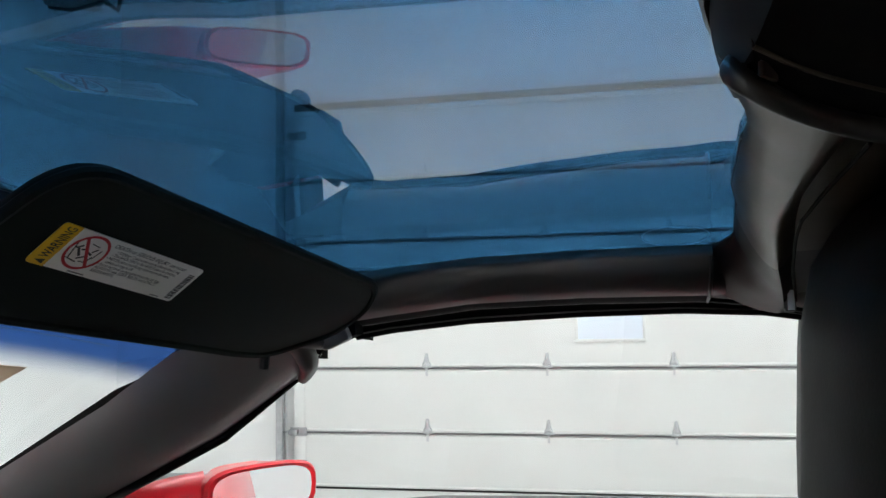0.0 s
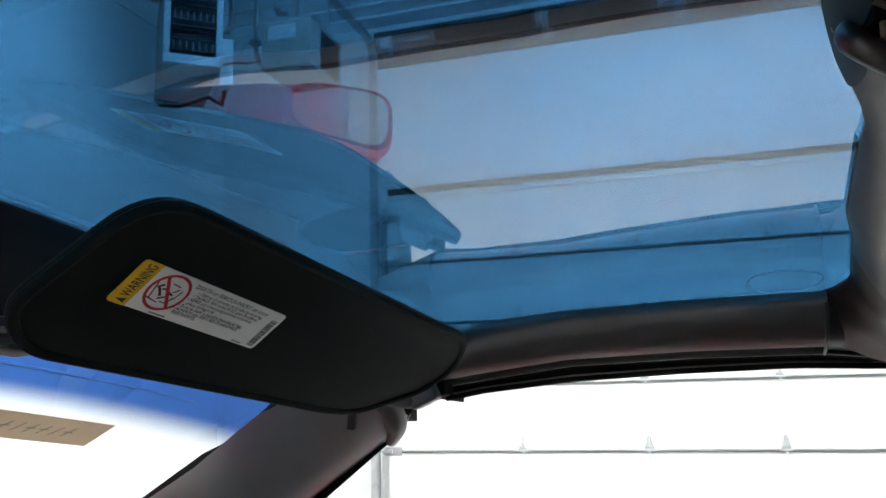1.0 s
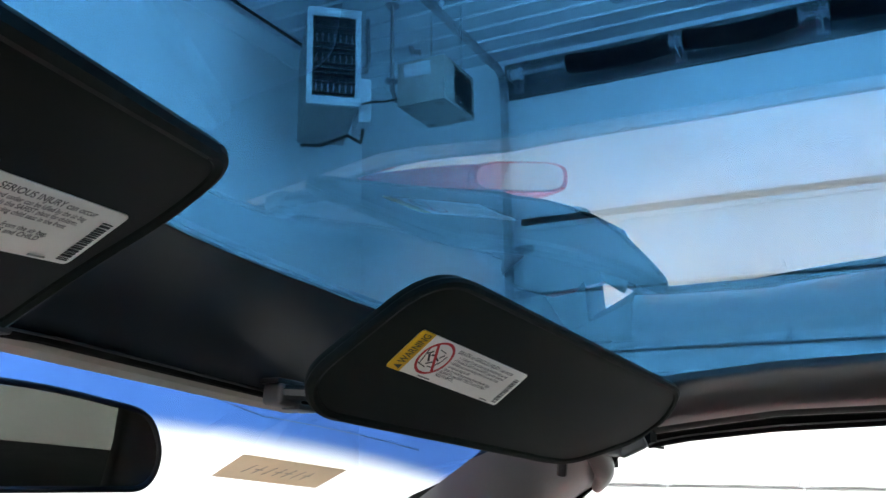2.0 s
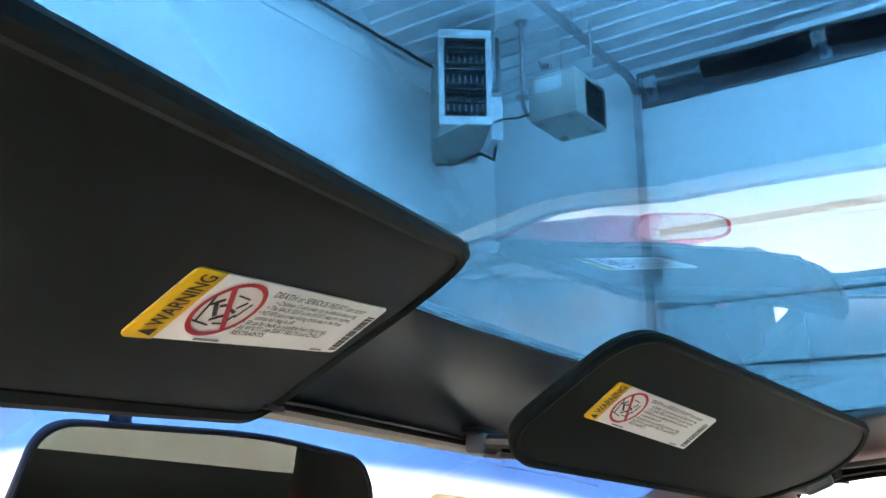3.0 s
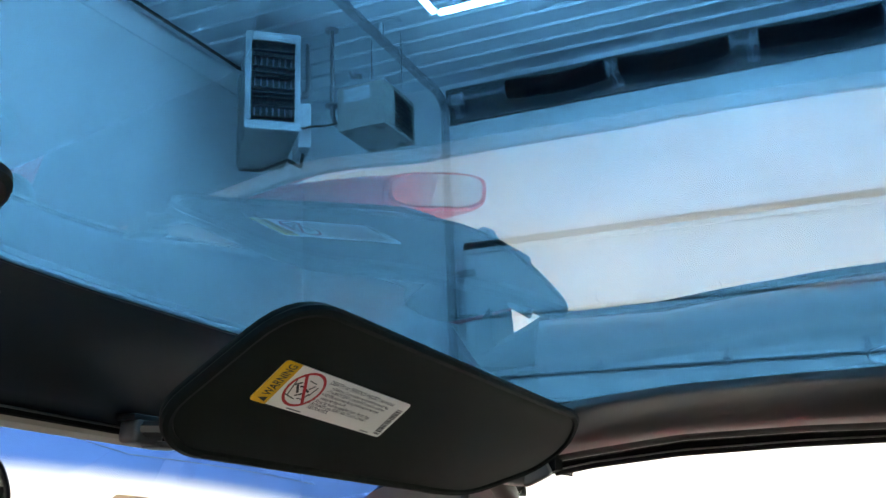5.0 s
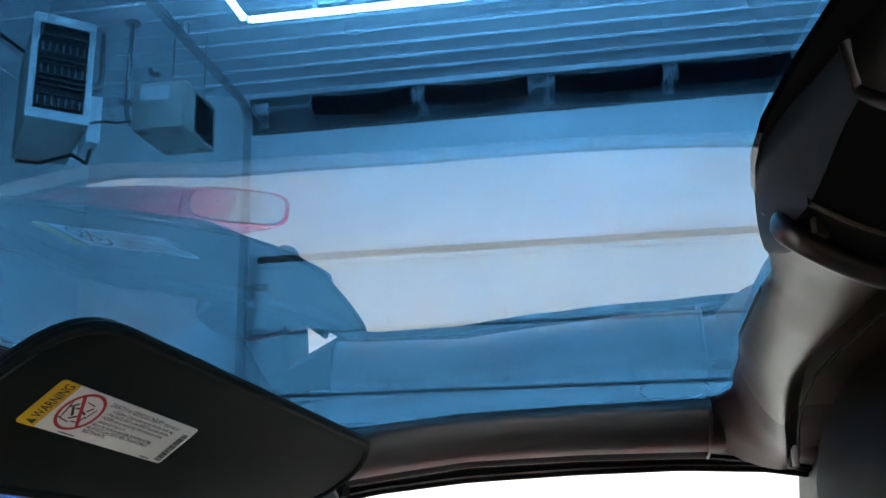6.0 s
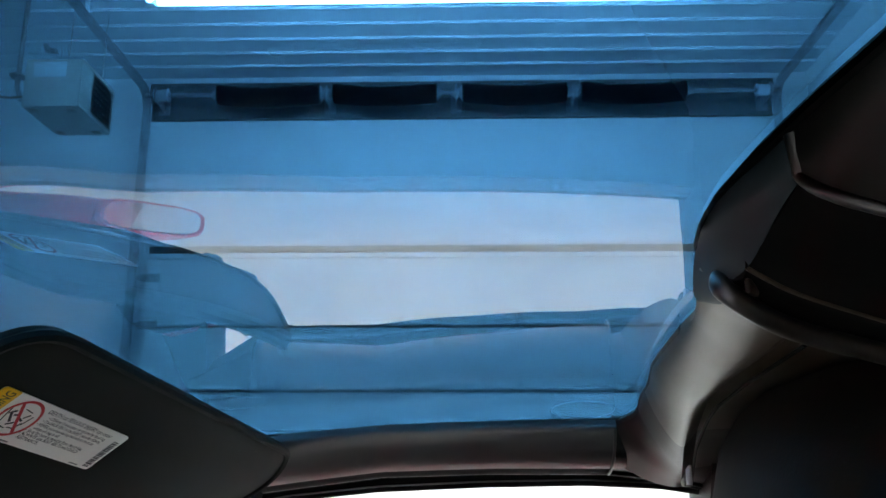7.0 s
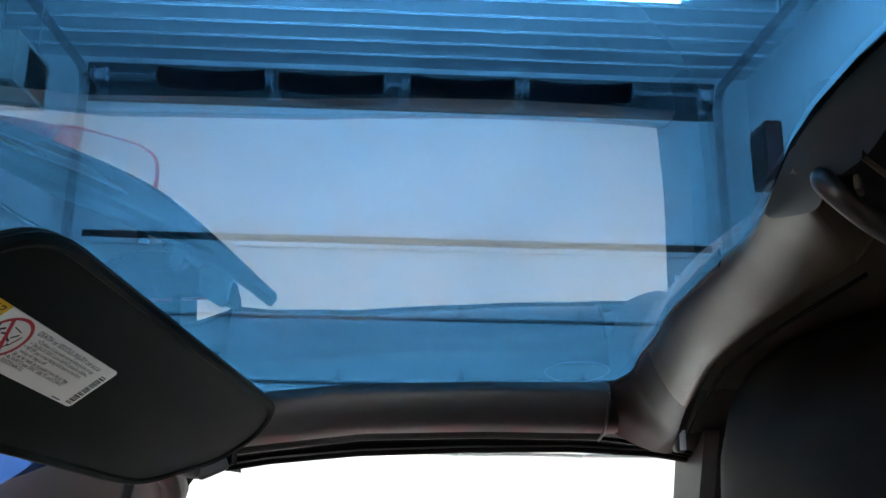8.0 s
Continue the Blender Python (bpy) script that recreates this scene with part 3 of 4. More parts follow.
# removable glass roof panel
ys = np.linspace(0.27, 1.425, 56)
EX = ((0.27, 0.72), (0.45, 0.685), (0.60, 0.664), (0.70, 0.655), (0.80, 0.645), (0.84, 0.632), (0.872, 0.634), (0.90, 0.639), (0.93, 0.647), (0.96, 0.655), (0.99, 0.661), (1.03, 0.663), (1.08, 0.667), (1.16, 0.673), (1.23, 0.685), (1.30, 0.692), (1.345, 0.697), (1.358, 0.690), (1.368, 0.677), (1.40, 0.662), (1.425, 0.655))


PX = ((0.27, 0.70), (0.60, 0.643), (0.69, 0.6325), (0.73, 0.627), (0.765, 0.6238), (0.80, 0.6222), (0.83, 0.6245), (0.86, 0.630), (0.90, 0.641), (0.93, 0.655), (0.96, 0.664), *((y, x + 0.011) for y, x in EX if y > 0.98))


def pane_x(k, y):
    """The panel's extent along the car: from the header to just inside the hoop's edge."""
    return 0.185 + (lerp(PX, y) - 0.185) * k


ks = np.linspace(0, 1, 26)
bm = skin([[(pane_x(k, y), y, roof_z(pane_x(k, y), y)) for y in ys] for k in ks])
top = skin([[(pane_x(k, y), y, roof_z(pane_x(k, y), y) + 0.006) for y in ys] for k in ks])
me_low = finish("roof_glass", bm, [M_ROOF], 60)
glass_panel = part("roof_glass", me_low, M_ROOF, car, "blue-tinted transparent roof panel")
me_low.flip_normals() if me_low.polygons[0].normal.z > 0 else None
part("roof_glass_top", finish("roof_glass_top", top, [M_ROOFBACK], 60), M_ROOFBACK, glass_panel)

# Thin dark oval drawn on the pane in place of a reflection.
ring = [(0.6457 + 0.030 * math.cos(a), 1.350 + 0.018 * math.sin(a)) for a in (2 * math.pi * k / 40 for k in range(41))]
part("oval_ring", rod([(x, y, roof_z(x, y) - 0.0008) for x, y in ring], 0.00025, 6), M_MARK, glass_panel, "thin oval ring drawn for a reflection in the glass")

# windshield
LX = ((0.3, 0.25), (0.76, 0.195), (0.955, 0.172), (1.03, 0.178), (1.1, 0.190), (1.2, 0.198), (1.36, 0.215))
ks, ys = np.linspace(0, 1, 24), np.linspace(0.22, 1.45, 28)


def wind_x(k, y):
    """From the header's lower edge down to the dashboard."""
    top = max(0.172, lerp(LX, y)) if y > 0.96 else 0.172
    return top + (-0.56 - top) * k


bm = skin([[(wind_x(k, y), y, wind_z(wind_x(k, y), y)) for y in ys] for k in ks])
ws = part("windshield", bm, M_WIND, car, "clear windshield with a blue shade band", 60)
ws.data.flip_normals() if ws.data.polygons[0].normal.z > 0 else None
for turn in (lambda p: p, flip):
    line = ((0.172, 1.323), (0.06, 1.355), (-0.135, 1.425), (-0.34, 1.47), (-0.56, 1.50))
    rows = []
    for x, y in line:
        rows.append([turn(Vector((x, yy, wind_z(x, min(yy, 1.45)) - dz))) for yy, dz in ((y + 0.024, 0.022), (y + 0.024, 0.002), (y + 0.04, 0.003), (y + 0.16, 0.012), (y + 0.16, 0.05))])
    part("windshield_gasket", skin(rows), M_MATTBLACK, ws, "black gasket along the windshield edge", 0)
part("antenna_wire", rod([(x, y, wind_z(x, y) - 0.001) for x, y in ((0.142 - 0.12 * max(0, 1 - y), y) for y in np.linspace(0.68, 1.24, 20))], 0.0003, 5), M_INK, ws)

# header above the windshield
FX = ((0.3, 0.34), (0.6, 0.288), (0.7, 0.26), (0.8, 0.239), (0.9, 0.224), (1.0, 0.214), (1.1, 0.212), (1.2, 0.215), (1.30, 0.235), (1.37, 0.27))
LZ_ = ((0.3, 1.462), (0.76, 1.462), (0.955, 1.444), (1.03, 1.435), (1.2, 1.420), (1.36, 1.395))
rows = []
for y in np.linspace(0.28, 1.37, 40):
    fx, lx, lz = lerp(FX, y), lerp(LX, y), lerp(LZ_, y)
    fz = roof_z(fx, y) - 0.004
    row = [Vector((fx - 0.045, y, fz + 0.001)), Vector((fx - 0.02, y, fz + 0.001)), Vector((fx - 0.004, y, fz + 0.002)), Vector((fx + 0.001, y, fz))]
    for k in range(1, 10):
        q = k / 10
        bulge = 0.010 * math.sin(math.pi * q) ** 0.8
        row.append(Vector((fx + (lx - fx) * q, y, fz + (lz - fz) * q - bulge)))
    row += [Vector((lx + 0.003, y, lz - 0.0012)), Vector((lx, y, lz)), Vector((lx - 0.003, y, lz + 0.008)), Vector((lx - 0.03, y, lz + 0.016)), Vector((min(fx - 0.06, lx - 0.02), y, fz - 0.012))]
    rows.append(row)
part("header_panel", skin(rows, ring=True, caps=True), M_HEADPL, car, "satin black plastic windshield header")
rows = [[Vector((lerp(LX, y) + a, y, lerp(LZ_, y) + b)) for a, b in ((-0.001, 0.002), (-0.010, -0.007), (-0.026, -0.008), (-0.034, 0.004))] for y in np.linspace(0.28, 1.02, 24)]
part("header_lip", skin(rows[:15]), M_GREYPL, car, "dark grey strip under the header")
part("header_lip", skin(rows[14:]), M_FOAM, car, "beige foam strip under the header")
rows = [[Vector((lerp(LX, y) + 0.003 * math.cos(a) + 0.001, y, lerp(LZ_, y) - 0.003 + 0.003 * math.sin(a))) for a in (2 * math.pi * k / 8 for k in range(8))] for y in np.linspace(0.30, 1.02, 24)]
part("header_seal", skin(rows, ring=True, caps=True), M_MATTBLACK, car)
# Thin paler rod added for the glint on the header's lower lip.
part("header_glint", rod([(lerp(LX, y) + 0.0045, y, lerp(LZ_, y) - 0.0022) for y in np.linspace(0.30, 1.30, 30)], 0.0007, 8), M_RAIL, car)
rows = [[Vector((lerp(LX, y) - a, y, lerp(LZ_, y) * (1 - q) + (wind_z(lerp(LX, y) - 0.02, y) - 0.001) * q + 0.001)) for a, q in ((0.002, 0.0), (0.008, 0.4), (0.02, 1.0))] for y in np.linspace(0.28, 1.40, 34)]
part("header_filler", skin(rows), M_RUBBER, car)
rows = [[Vector((lerp(FX, y) - 0.008 + 0.006 * math.cos(a), y, roof_z(lerp(FX, y), y) - 0.002 + 0.003 * math.sin(a))) for a in (2 * math.pi * k / 8 for k in range(8))] for y in np.linspace(0.30, 1.38, 30)]
part("roof_seal", skin(rows, ring=True, caps=True), M_RUBBER, car)

# side roof rails with the window seal below
RT = ((0.26, 1.440), (0.30, 1.448), (0.366, 1.460), (0.45, 1.468), (0.56, 1.472), (0.67, 1.473), (0.74, 1.474), (0.82, 1.470))
RB = ((0.26, 1.392), (0.307, 1.409), (0.366, 1.417), (0.45, 1.4275), (0.56, 1.431), (0.677, 1.431), (0.74, 1.424), (0.82, 1.408))
RW = ((0.26, 1.368), (0.299, 1.392), (0.356, 1.402), (0.443, 1.411), (0.553, 1.416), (0.654, 1.418), (0.733, 1.415), (0.82, 1.402))


def rail(side, name, prof, material, label="", x0=0.285, x1=0.80, n=36):
    rows = [[side(Vector(p)) for p in prof(x)] for x in np.linspace(x0, x1, n)]
    ob = part(name, skin(rows, ring=True, caps=True), [material, M_MATTBLACK], car, label)
    for p in ob.data.polygons:
        if name == "roof_rail" and abs(p.center.y - YC) > 1.384 - YC:
            p.material_index = 1


def rail_prof(x):
    t, b = lerp(RT, x), lerp(RB, x)
    r = roof_z(x, 1.39)
    k = 0.012 * min(1, max(0, (0.40 - x) / 0.10))
    return [(x, 1.385, r), (x, 1.366, t + 0.008), (x, 1.361, t + 0.003), (x, 1.3605, t - 0.001), (x, 1.3613, t * 0.88 + b * 0.12), (x, 1.3635, t * 0.72 + b * 0.28), (x, 1.3670, t * 0.56 + b * 0.44 - k * 0.2), (x, 1.3720, t * 0.40 + b * 0.60 - k * 0.2), (x, 1.3790, t * 0.25 + b * 0.75), (x, 1.388, t * 0.12 + b * 0.88 - 0.001), (x, 1.399, t * 0.04 + b * 0.96 - 0.001), (x, 1.408, b - 0.001), (x, 1.411, b), (x, 1.413, b + 0.004), (x, 1.46, b + 0.012), (x, 1.47, r - 0.02), (x, 1.43, r + 0.014), (x, 1.39, r + 0.014)]


def joint_prof(x):
    """The recessed joint between rail and hoop."""
    return [Vector((p[0], p[1] + (0.007 if p[1] < 1.411 else 0.0), p[2] + (0.003 if p[1] < 1.411 else 0.0))) for p in rail_prof(x)]


def end_prof(x):
    """The front end of the rail, cut back over the window's top corner."""
    t, r, d = lerp(RT, x), roof_z(x, 1.39), -0.16 * (x - 0.29)
    return [(x, 1.385, r), (x, 1.367, t + 0.007), (x, 1.362, t + 0.002), (x, 1.3615, t - 0.002), (x, 1.363, 1.433 + d), (x, 1.39, 1.418 + d), (x, 1.42, 1.409 + d), (x, 1.46, 1.399 + d), (x, 1.468, r - 0.02), (x, 1.43, r + 0.013), (x, 1.39, r + 0.013)]


def seal_prof(x):
    w, b = lerp(RW, x), lerp(RB, x)
    return [(x, 1.412, b + 0.003), (x, 1.416, b - 0.003), (x, 1.420, b - 0.003), (x, 1.422, b - 0.001), (x, 1.4225, w + 0.005), (x, 1.426, w + 0.001), (x, 1.430, w), (x, 1.436, w + 0.002), (x, 1.462, w + 0.012), (x, 1.462, b + 0.008)]


def cap_prof(x):
    r, w = roof_z(x, 1.40), lerp(RW, x)
    return [(x, 1.392, r + 0.0155), (x, 1.43, r + 0.018), (x, 1.466, r + 0.002), (x, 1.484, w + 0.03), (x, 1.482, w + 0.006), (x, 1.464, w + 0.006), (x, 1.4715, r - 0.018), (x, 1.432, r + 0.0155)]


for side in (lambda p: p, flip):
    rail(side, "roof_rail", rail_prof, M_RAIL, "black grained plastic roof rail", x0=0.323, x1=0.679)
    rail(side, "rail_joint", joint_prof, M_SATIN, "", x0=0.6805, x1=0.80, n=10)
    part("rail_crease", rod([side(Vector(p) + Vector((0, -0.0006, -0.0006))) for p in rail_prof(0.677)[3:12]], 0.0014, 8), M_RAIL, car)
    rail(side, "window_seal", seal_prof, M_MATTBLACK, "black rubber window seal", x0=0.316)
    rail(side, "rail_end", end_prof, M_MATTBLACK, x0=0.262, x1=0.325, n=8)
    part("pillar_cap", skin([[side(Vector((x, y, z))) for y, z in ((1.366, 1.393), (1.366, 1.445), (1.440, 1.432), (1.440, 1.375))] for x in (0.19, 0.24, 0.279)], ring=True, caps=True), M_MATTBLACK, car)
    lobe = ((0.281, 1.332, 1.397), (0.2845, 1.345, 1.390), (0.2855, 1.358, 1.380), (0.281, 1.374, 1.369), (0.268, 1.392, 1.356))
    part("pillar_end", rod([side(p) for p in fine_line([Vector(p) for p in lobe], 4)], [0.008 + 0.0035 * math.sin(math.pi * min(1, (k + 3) / 19)) - 0.0004 * max(0, k - 9) for k in range(17)], 14), M_GREYPL, car, "", 60)
    part("seal_corner", skin([[side(Vector((x, y, z))) for y, z in ((1.378, b), (1.378, t), (1.404, t - 0.004), (1.404, b))] for x, t, b in ((0.288, 1.3985, 1.394), (0.302, 1.404, 1.396), (0.318, 1.410, 1.397), (0.330, 1.415, 1.402))], ring=True, caps=True), M_MATTBLACK, car)
    # Thin paler rods added for the glint lines of rail and seal.
    for nm, dy, dz, r in (("rail_lip_glint", 1.409, -0.001, 0.0009), ("seal_lip_glint", 1.4225, 0.006, 0.0009)):
        rows = [Vector((x, dy, (lerp(RB, x) if nm == "rail_lip_glint" else lerp(RW, x)) + dz)) for x in np.linspace(0.325, 0.775, 30)]
        part(nm, rod([side(p) for p in rows], r, 6), M_RAIL, car)
    rail(side, "rail_cap", cap_prof, M_PAINT, "red painted roof rail", x0=0.318)
    rows = [[side(Vector((x, 1.372 + 0.004 * math.cos(a), roof_z(x, 1.372) - 0.004 + 0.004 * math.sin(a)))) for a in (2 * math.pi * k / 8 for k in range(8))] for x in np.linspace(0.3, 0.74, 24)]
    part("roof_seal", skin(rows, ring=True, caps=True), M_RUBBER, car)
    # windshield pillar
    PW = [(0.205, 1.30, 1.418), (0.165, 1.325, 1.393), (0.06, 1.36, 1.332), (-0.135, 1.43, 1.240), (-0.34, 1.475, 1.135), (-0.52, 1.50, 1.03)]
    PN = [(0.305, 1.375, 1.398), (0.277, 1.402, 1.368), (0.165, 1.432, 1.294), (-0.012, 1.470, 1.208), (-0.18, 1.50, 1.12), (-0.30, 1.52, 1.03)]
    rows = []
    for a, b, o in zip(PW, PN, (0.3, 0.55, 1, 1, 1, 1)):
        a, b = Vector(a), Vector(b)
        inn = Vector((0.25, -0.85, -0.35)).normalized()
        out = Vector((-0.25, 0.85, 0.45)).normalized() * o
        rows.append([side(p) for p in (a, a.lerp(b, 0.10) + inn * 0.010, a.lerp(b, 0.28) + inn * 0.020, a.lerp(b, 0.48) + inn * 0.025, a.lerp(b, 0.70) + inn * 0.023, a.lerp(b, 0.90) + inn * 0.013, b, b + out * 0.02, b + out * 0.045, a.lerp(b, 0.40) + out * 0.05, a.lerp(b, 0.10) + out * 0.010)])
    fine = []
    for i in range(len(rows) - 1):
        for k in range(4):
            fine.append([p.lerp(q, k / 4) for p, q in zip(rows[i], rows[i + 1])])
    fine.append(rows[-1])
    ob = part("windshield_pillar", skin(fine, ring=True, caps=True), [M_PILLAR, M_MATTBLACK], car, "dark grey plastic windshield pillar trim")
    for p in ob.data.polygons:
        if p.normal.x + p.normal.z > 0.6 and p.center.z > 1.37 or p.center.x > 0.288:
            p.material_index = 1
    part("pillar_seal", rod([side(Vector(b) + Vector((-0.002, -0.004, -0.003))) for b in PN], [0.0005, 0.001, 0.006, 0.007, 0.007, 0.007], 10), M_MATTBLACK, car, "black rubber pillar seal")
    rows = [[r[7] + (r[8] - r[7]) * 1.02, r[8] + (r[8] - r[7]) * 0.25, r[9] + (r[9] - r[10]) * 0.25, r[9] + (r[9] - r[10]) * 0.02] for r in fine]
    part("pillar_skin", skin(rows, ring=True, caps=True), M_PAINT, car, "red painted windshield pillar")

# rear roof hoop: a rounded strip from the glass edge down to its inner edge
KX = ((0.27, 0.80), (0.60, 0.70), (0.872, 0.645), (0.894, 0.653), (0.915, 0.671), (0.944, 0.697), (1.05, 0.698), (1.12, 0.699), (1.18, 0.706), (1.265, 0.719), (1.343, 0.735), (1.42, 0.750))
KZ = ((0.27, 1.44), (0.45, 1.50), (0.60, 1.515), (0.70, 1.516), (0.86, 1.508), (0.90, 1.505), (0.946, 1.498), (1.05, 1.488), (1.16, 1.474), (1.30, 1.446), (1.369, 1.428), (1.42, 1.410))


def hoop_rows(y0, y1, n):
    rows = []
    for y in np.linspace(y0, y1, n):
        ex, kx, kz = lerp(EX, y), lerp(KX, y), lerp(KZ, y)
        r = roof_z(ex, y)
        ez = r - 0.006
        bulge = 0.010 * min(1.0, max(0.25, (y - 0.88) / 0.15))
        g = lambda k: Vector((ex + (kx - ex) * k, y, ez + (kz - ez) * k - bulge * math.sin(math.pi * k) ** 0.7))
        row = [Vector((ex + 0.012, y, r)), Vector((ex + 0.001, y, ez + 0.005)), Vector((ex, y, ez))]
        row += [g(k) for k in (0.06, 0.14, 0.25, 0.38, 0.52, 0.66, 0.80, 0.91)]
        row += [Vector((kx, y, kz)), Vector((kx + 0.005, y, kz + 0.005)), Vector((kx + 0.012, y, kz + 0.014)), Vector((kx + 0.13, y, kz + 0.020)), Vector((kx + 0.14, y, max(r, kz + 0.02) + 0.01)), Vector((ex + 0.03, y, r + 0.014))]
        rows.append(row)
    return rows


part("roof_hoop", skin(hoop_rows(0.872, 1.268, 54), ring=True, caps=True), M_HOOP, car, "warm black plastic rear roof hoop trim")
# Same hoop trim; its end is coloured for the red paint it mirrors.
part("hoop_end", skin(hoop_rows(1.2685, 1.398, 22), ring=True, caps=True), M_HOOPEND, car, "lower end of the roof hoop trim, coloured for a dark red reflection")
part("roof_hoop", skin(hoop_rows(0.28, 0.66, 24), ring=True, caps=True), M_HOOP, car, "warm black plastic rear roof hoop trim")
# thin weather seal behind the hoop's inner edge
rows = [Vector((lerp(KX, y) + 0.013, y + 0.012, lerp(KZ, y) - 0.002)) for y in np.linspace(0.95, 1.36, 30)]
part("hoop_seal", rod(rows, 0.0012, 8), M_MATTBLACK, car, "black rubber seal behind the roof hoop")
rows = [[Vector((lerp(EX, y) + 0.004 + 0.005 * math.cos(a), y, roof_z(lerp(EX, y), y) - 0.004 + 0.004 * math.sin(a))) for a in (2 * math.pi * k / 8 for k in range(8))] for y in np.linspace(1.03, 1.40, 30)]
part("roof_seal", skin(rows, ring=True, caps=True), M_RUBBER, car)
rows = [[Vector((x, y, roof_z(x, y) + z)) for x, z in ((lerp(EX, y) + 0.11, 0.016), (0.84, 0.02), (0.90, 0.0), (0.90, -0.03), (0.84, 0.004), (lerp(EX, y) + 0.11, 0.0145))] for y in np.linspace(0.24, 1.45, 20)]
part("hoop_cap", skin(rows, ring=True, caps=True), M_PAINT, car, "red painted roof hoop")

rows = [[Vector((x, y, min(roof_z(x, y), lerp(KZ, y) + 0.03) + 0.002 - 0.25 * max(0, x - 0.86))) for x in np.linspace(lerp(KX, y) + 0.05, 0.98, 6)] for y in np.linspace(0.28, 1.40, 20)]
part("rear_headliner", skin(rows), M_CARPET, car, "black cloth headliner behind the seats")

# central latch housing with its ridge, the grip slot beside it and the lever in the slot
EDGE = [Vector(p) for p in ((0.645, 0.926, 1.5145), (0.638, 0.900, 1.517), (0.631, 0.866, 1.523), (0.629, 0.8405, 1.529), (0.6345, 0.820, 1.536), (0.641, 0.8095, 1.541), (0.647, 0.795, 1.546))]
INNER = [Vector(p) for p in ((0.648, 0.922, 1.511), (0.645, 0.880, 1.502), (0.640, 0.858, 1.505), (0.641, 0.834, 1.507), (0.644, 0.823, 1.514), (0.647, 0.811, 1.523), (0.651, 0.799, 1.531))]
LEFT = [EDGE[-1]] + [Vector(p) for p in ((0.6496, 0.776, 1.547), (0.6526, 0.737, 1.547), (0.657, 0.68, 1.545), (0.67, 0.58, 1.538))]
RIDGE = [INNER[-1]] + [Vector(p) for p in ((0.654, 0.788, 1.522), (0.670, 0.782, 1.514), (0.72, 0.772, 1.497), (0.80, 0.755, 1.475))]
FOOT = [INNER[3]] + [Vector(p) for p in ((0.660, 0.843, 1.500), (0.684, 0.851, 1.494), (0.74, 0.868, 1.482), (0.80, 0.885, 1.470))]
BAR = [INNER[2]] + [Vector(p) for p in ((0.666, 0.864, 1.4935), (0.706, 0.876, 1.485), (0.75, 0.890, 1.477), (0.80, 0.906, 1.466))]


def bowed(a, b, lift, n=7):
    """Rows from line a to line b, bulging towards the cabin between them."""
    out = Vector((-0.30, -0.70, -0.65)).normalized()
    return [[p.lerp(q, k / n) + out * lift * math.sin(math.pi * k / n) for k in range(n + 1)] for p, q in zip(a, b)]


edge_line = sorted(fine_line(EDGE) + fine_line(LEFT)[1:], key=lambda p: p.y)
# Strip closes the gap behind the pane; its added lid blocks light from above.
border = [[Vector((lerp(PX, p.y) - 0.0015, p.y, roof_z(lerp(PX, p.y), p.y) + 0.001)), Vector((lerp(PX, p.y) + 0.001, p.y, roof_z(lerp(PX, p.y), p.y) + 0.004)), p + Vector((0.0005, 0, 0.001)), p + Vector((0.03, 0, 0.006)), Vector((0.80, p.y, 1.556)), Vector((0.90, p.y, 1.545))] for p in edge_line]
part("roof_border", skin(border), M_MATTBLACK, car, "black border behind the glass panel with an added light-blocking lid", 60)
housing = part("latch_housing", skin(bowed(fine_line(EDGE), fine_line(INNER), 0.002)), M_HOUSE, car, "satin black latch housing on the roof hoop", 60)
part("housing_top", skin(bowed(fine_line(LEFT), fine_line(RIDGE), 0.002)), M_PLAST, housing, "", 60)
# Side and foot of the same housing, their shade coloured in as near-black.
part("housing_side", skin(bowed(fine_line(RIDGE), fine_line(FOOT), 0.001)), M_MATTBLACK, housing, "", 60)
part("housing_foot", skin(bowed(fine_line(FOOT), fine_line(BAR), -0.003)), M_MATTBLACK, housing, "", 60)
ridge_line = [EDGE[-1] + (INNER[-1] - EDGE[-1]) * k for k in (0.0, 0.35, 0.7)] + RIDGE
part("housing_ridge", rod(fine_line(ridge_line, 4), 0.0026, 12), M_GLOSS, housing)
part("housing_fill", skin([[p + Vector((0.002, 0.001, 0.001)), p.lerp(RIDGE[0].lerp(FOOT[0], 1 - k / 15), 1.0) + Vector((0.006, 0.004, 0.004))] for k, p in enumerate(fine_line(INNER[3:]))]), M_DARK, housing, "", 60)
# Paler rod along the foot's crease stands in for its highlight.
part("housing_edge", rod(fine_line(FOOT, 4), 0.0011, 8), M_HOOP, housing)
toward = Vector((-0.28, -0.90, -0.30)) * 0.0055
TOP, SIDE, TIP = Vector((0.639, 0.843, 1.521)), Vector((0.641, 0.875, 1.5205)), Vector((0.640, 0.861, 1.507))
hole = [TOP, TOP.lerp(SIDE, 0.5) + Vector((0, 0, 0.002)), SIDE, SIDE.lerp(TIP, 0.5) + Vector((0, 0.002, 0)), TIP, Vector((0.643, 0.846, 1.506)), Vector((0.642, 0.836, 1.509))]
# No opening is cut: a raised near-black plate paints the slot's shade.
slot = part("grip_slot", skin([[p + toward for p in hole], [p + toward * 0.2 for p in hole]], ring=True, caps=True), M_MATTBLACK, housing, "near-black plate standing for the shaded grip slot of the latch housing")
rim = [TOP + Vector((0.001, -0.004, -0.001)), TOP, TOP.lerp(SIDE, 0.5) + Vector((0, 0, 0.002)), SIDE, SIDE.lerp(TIP, 0.5) + Vector((0, 0.003, 0)), TIP]
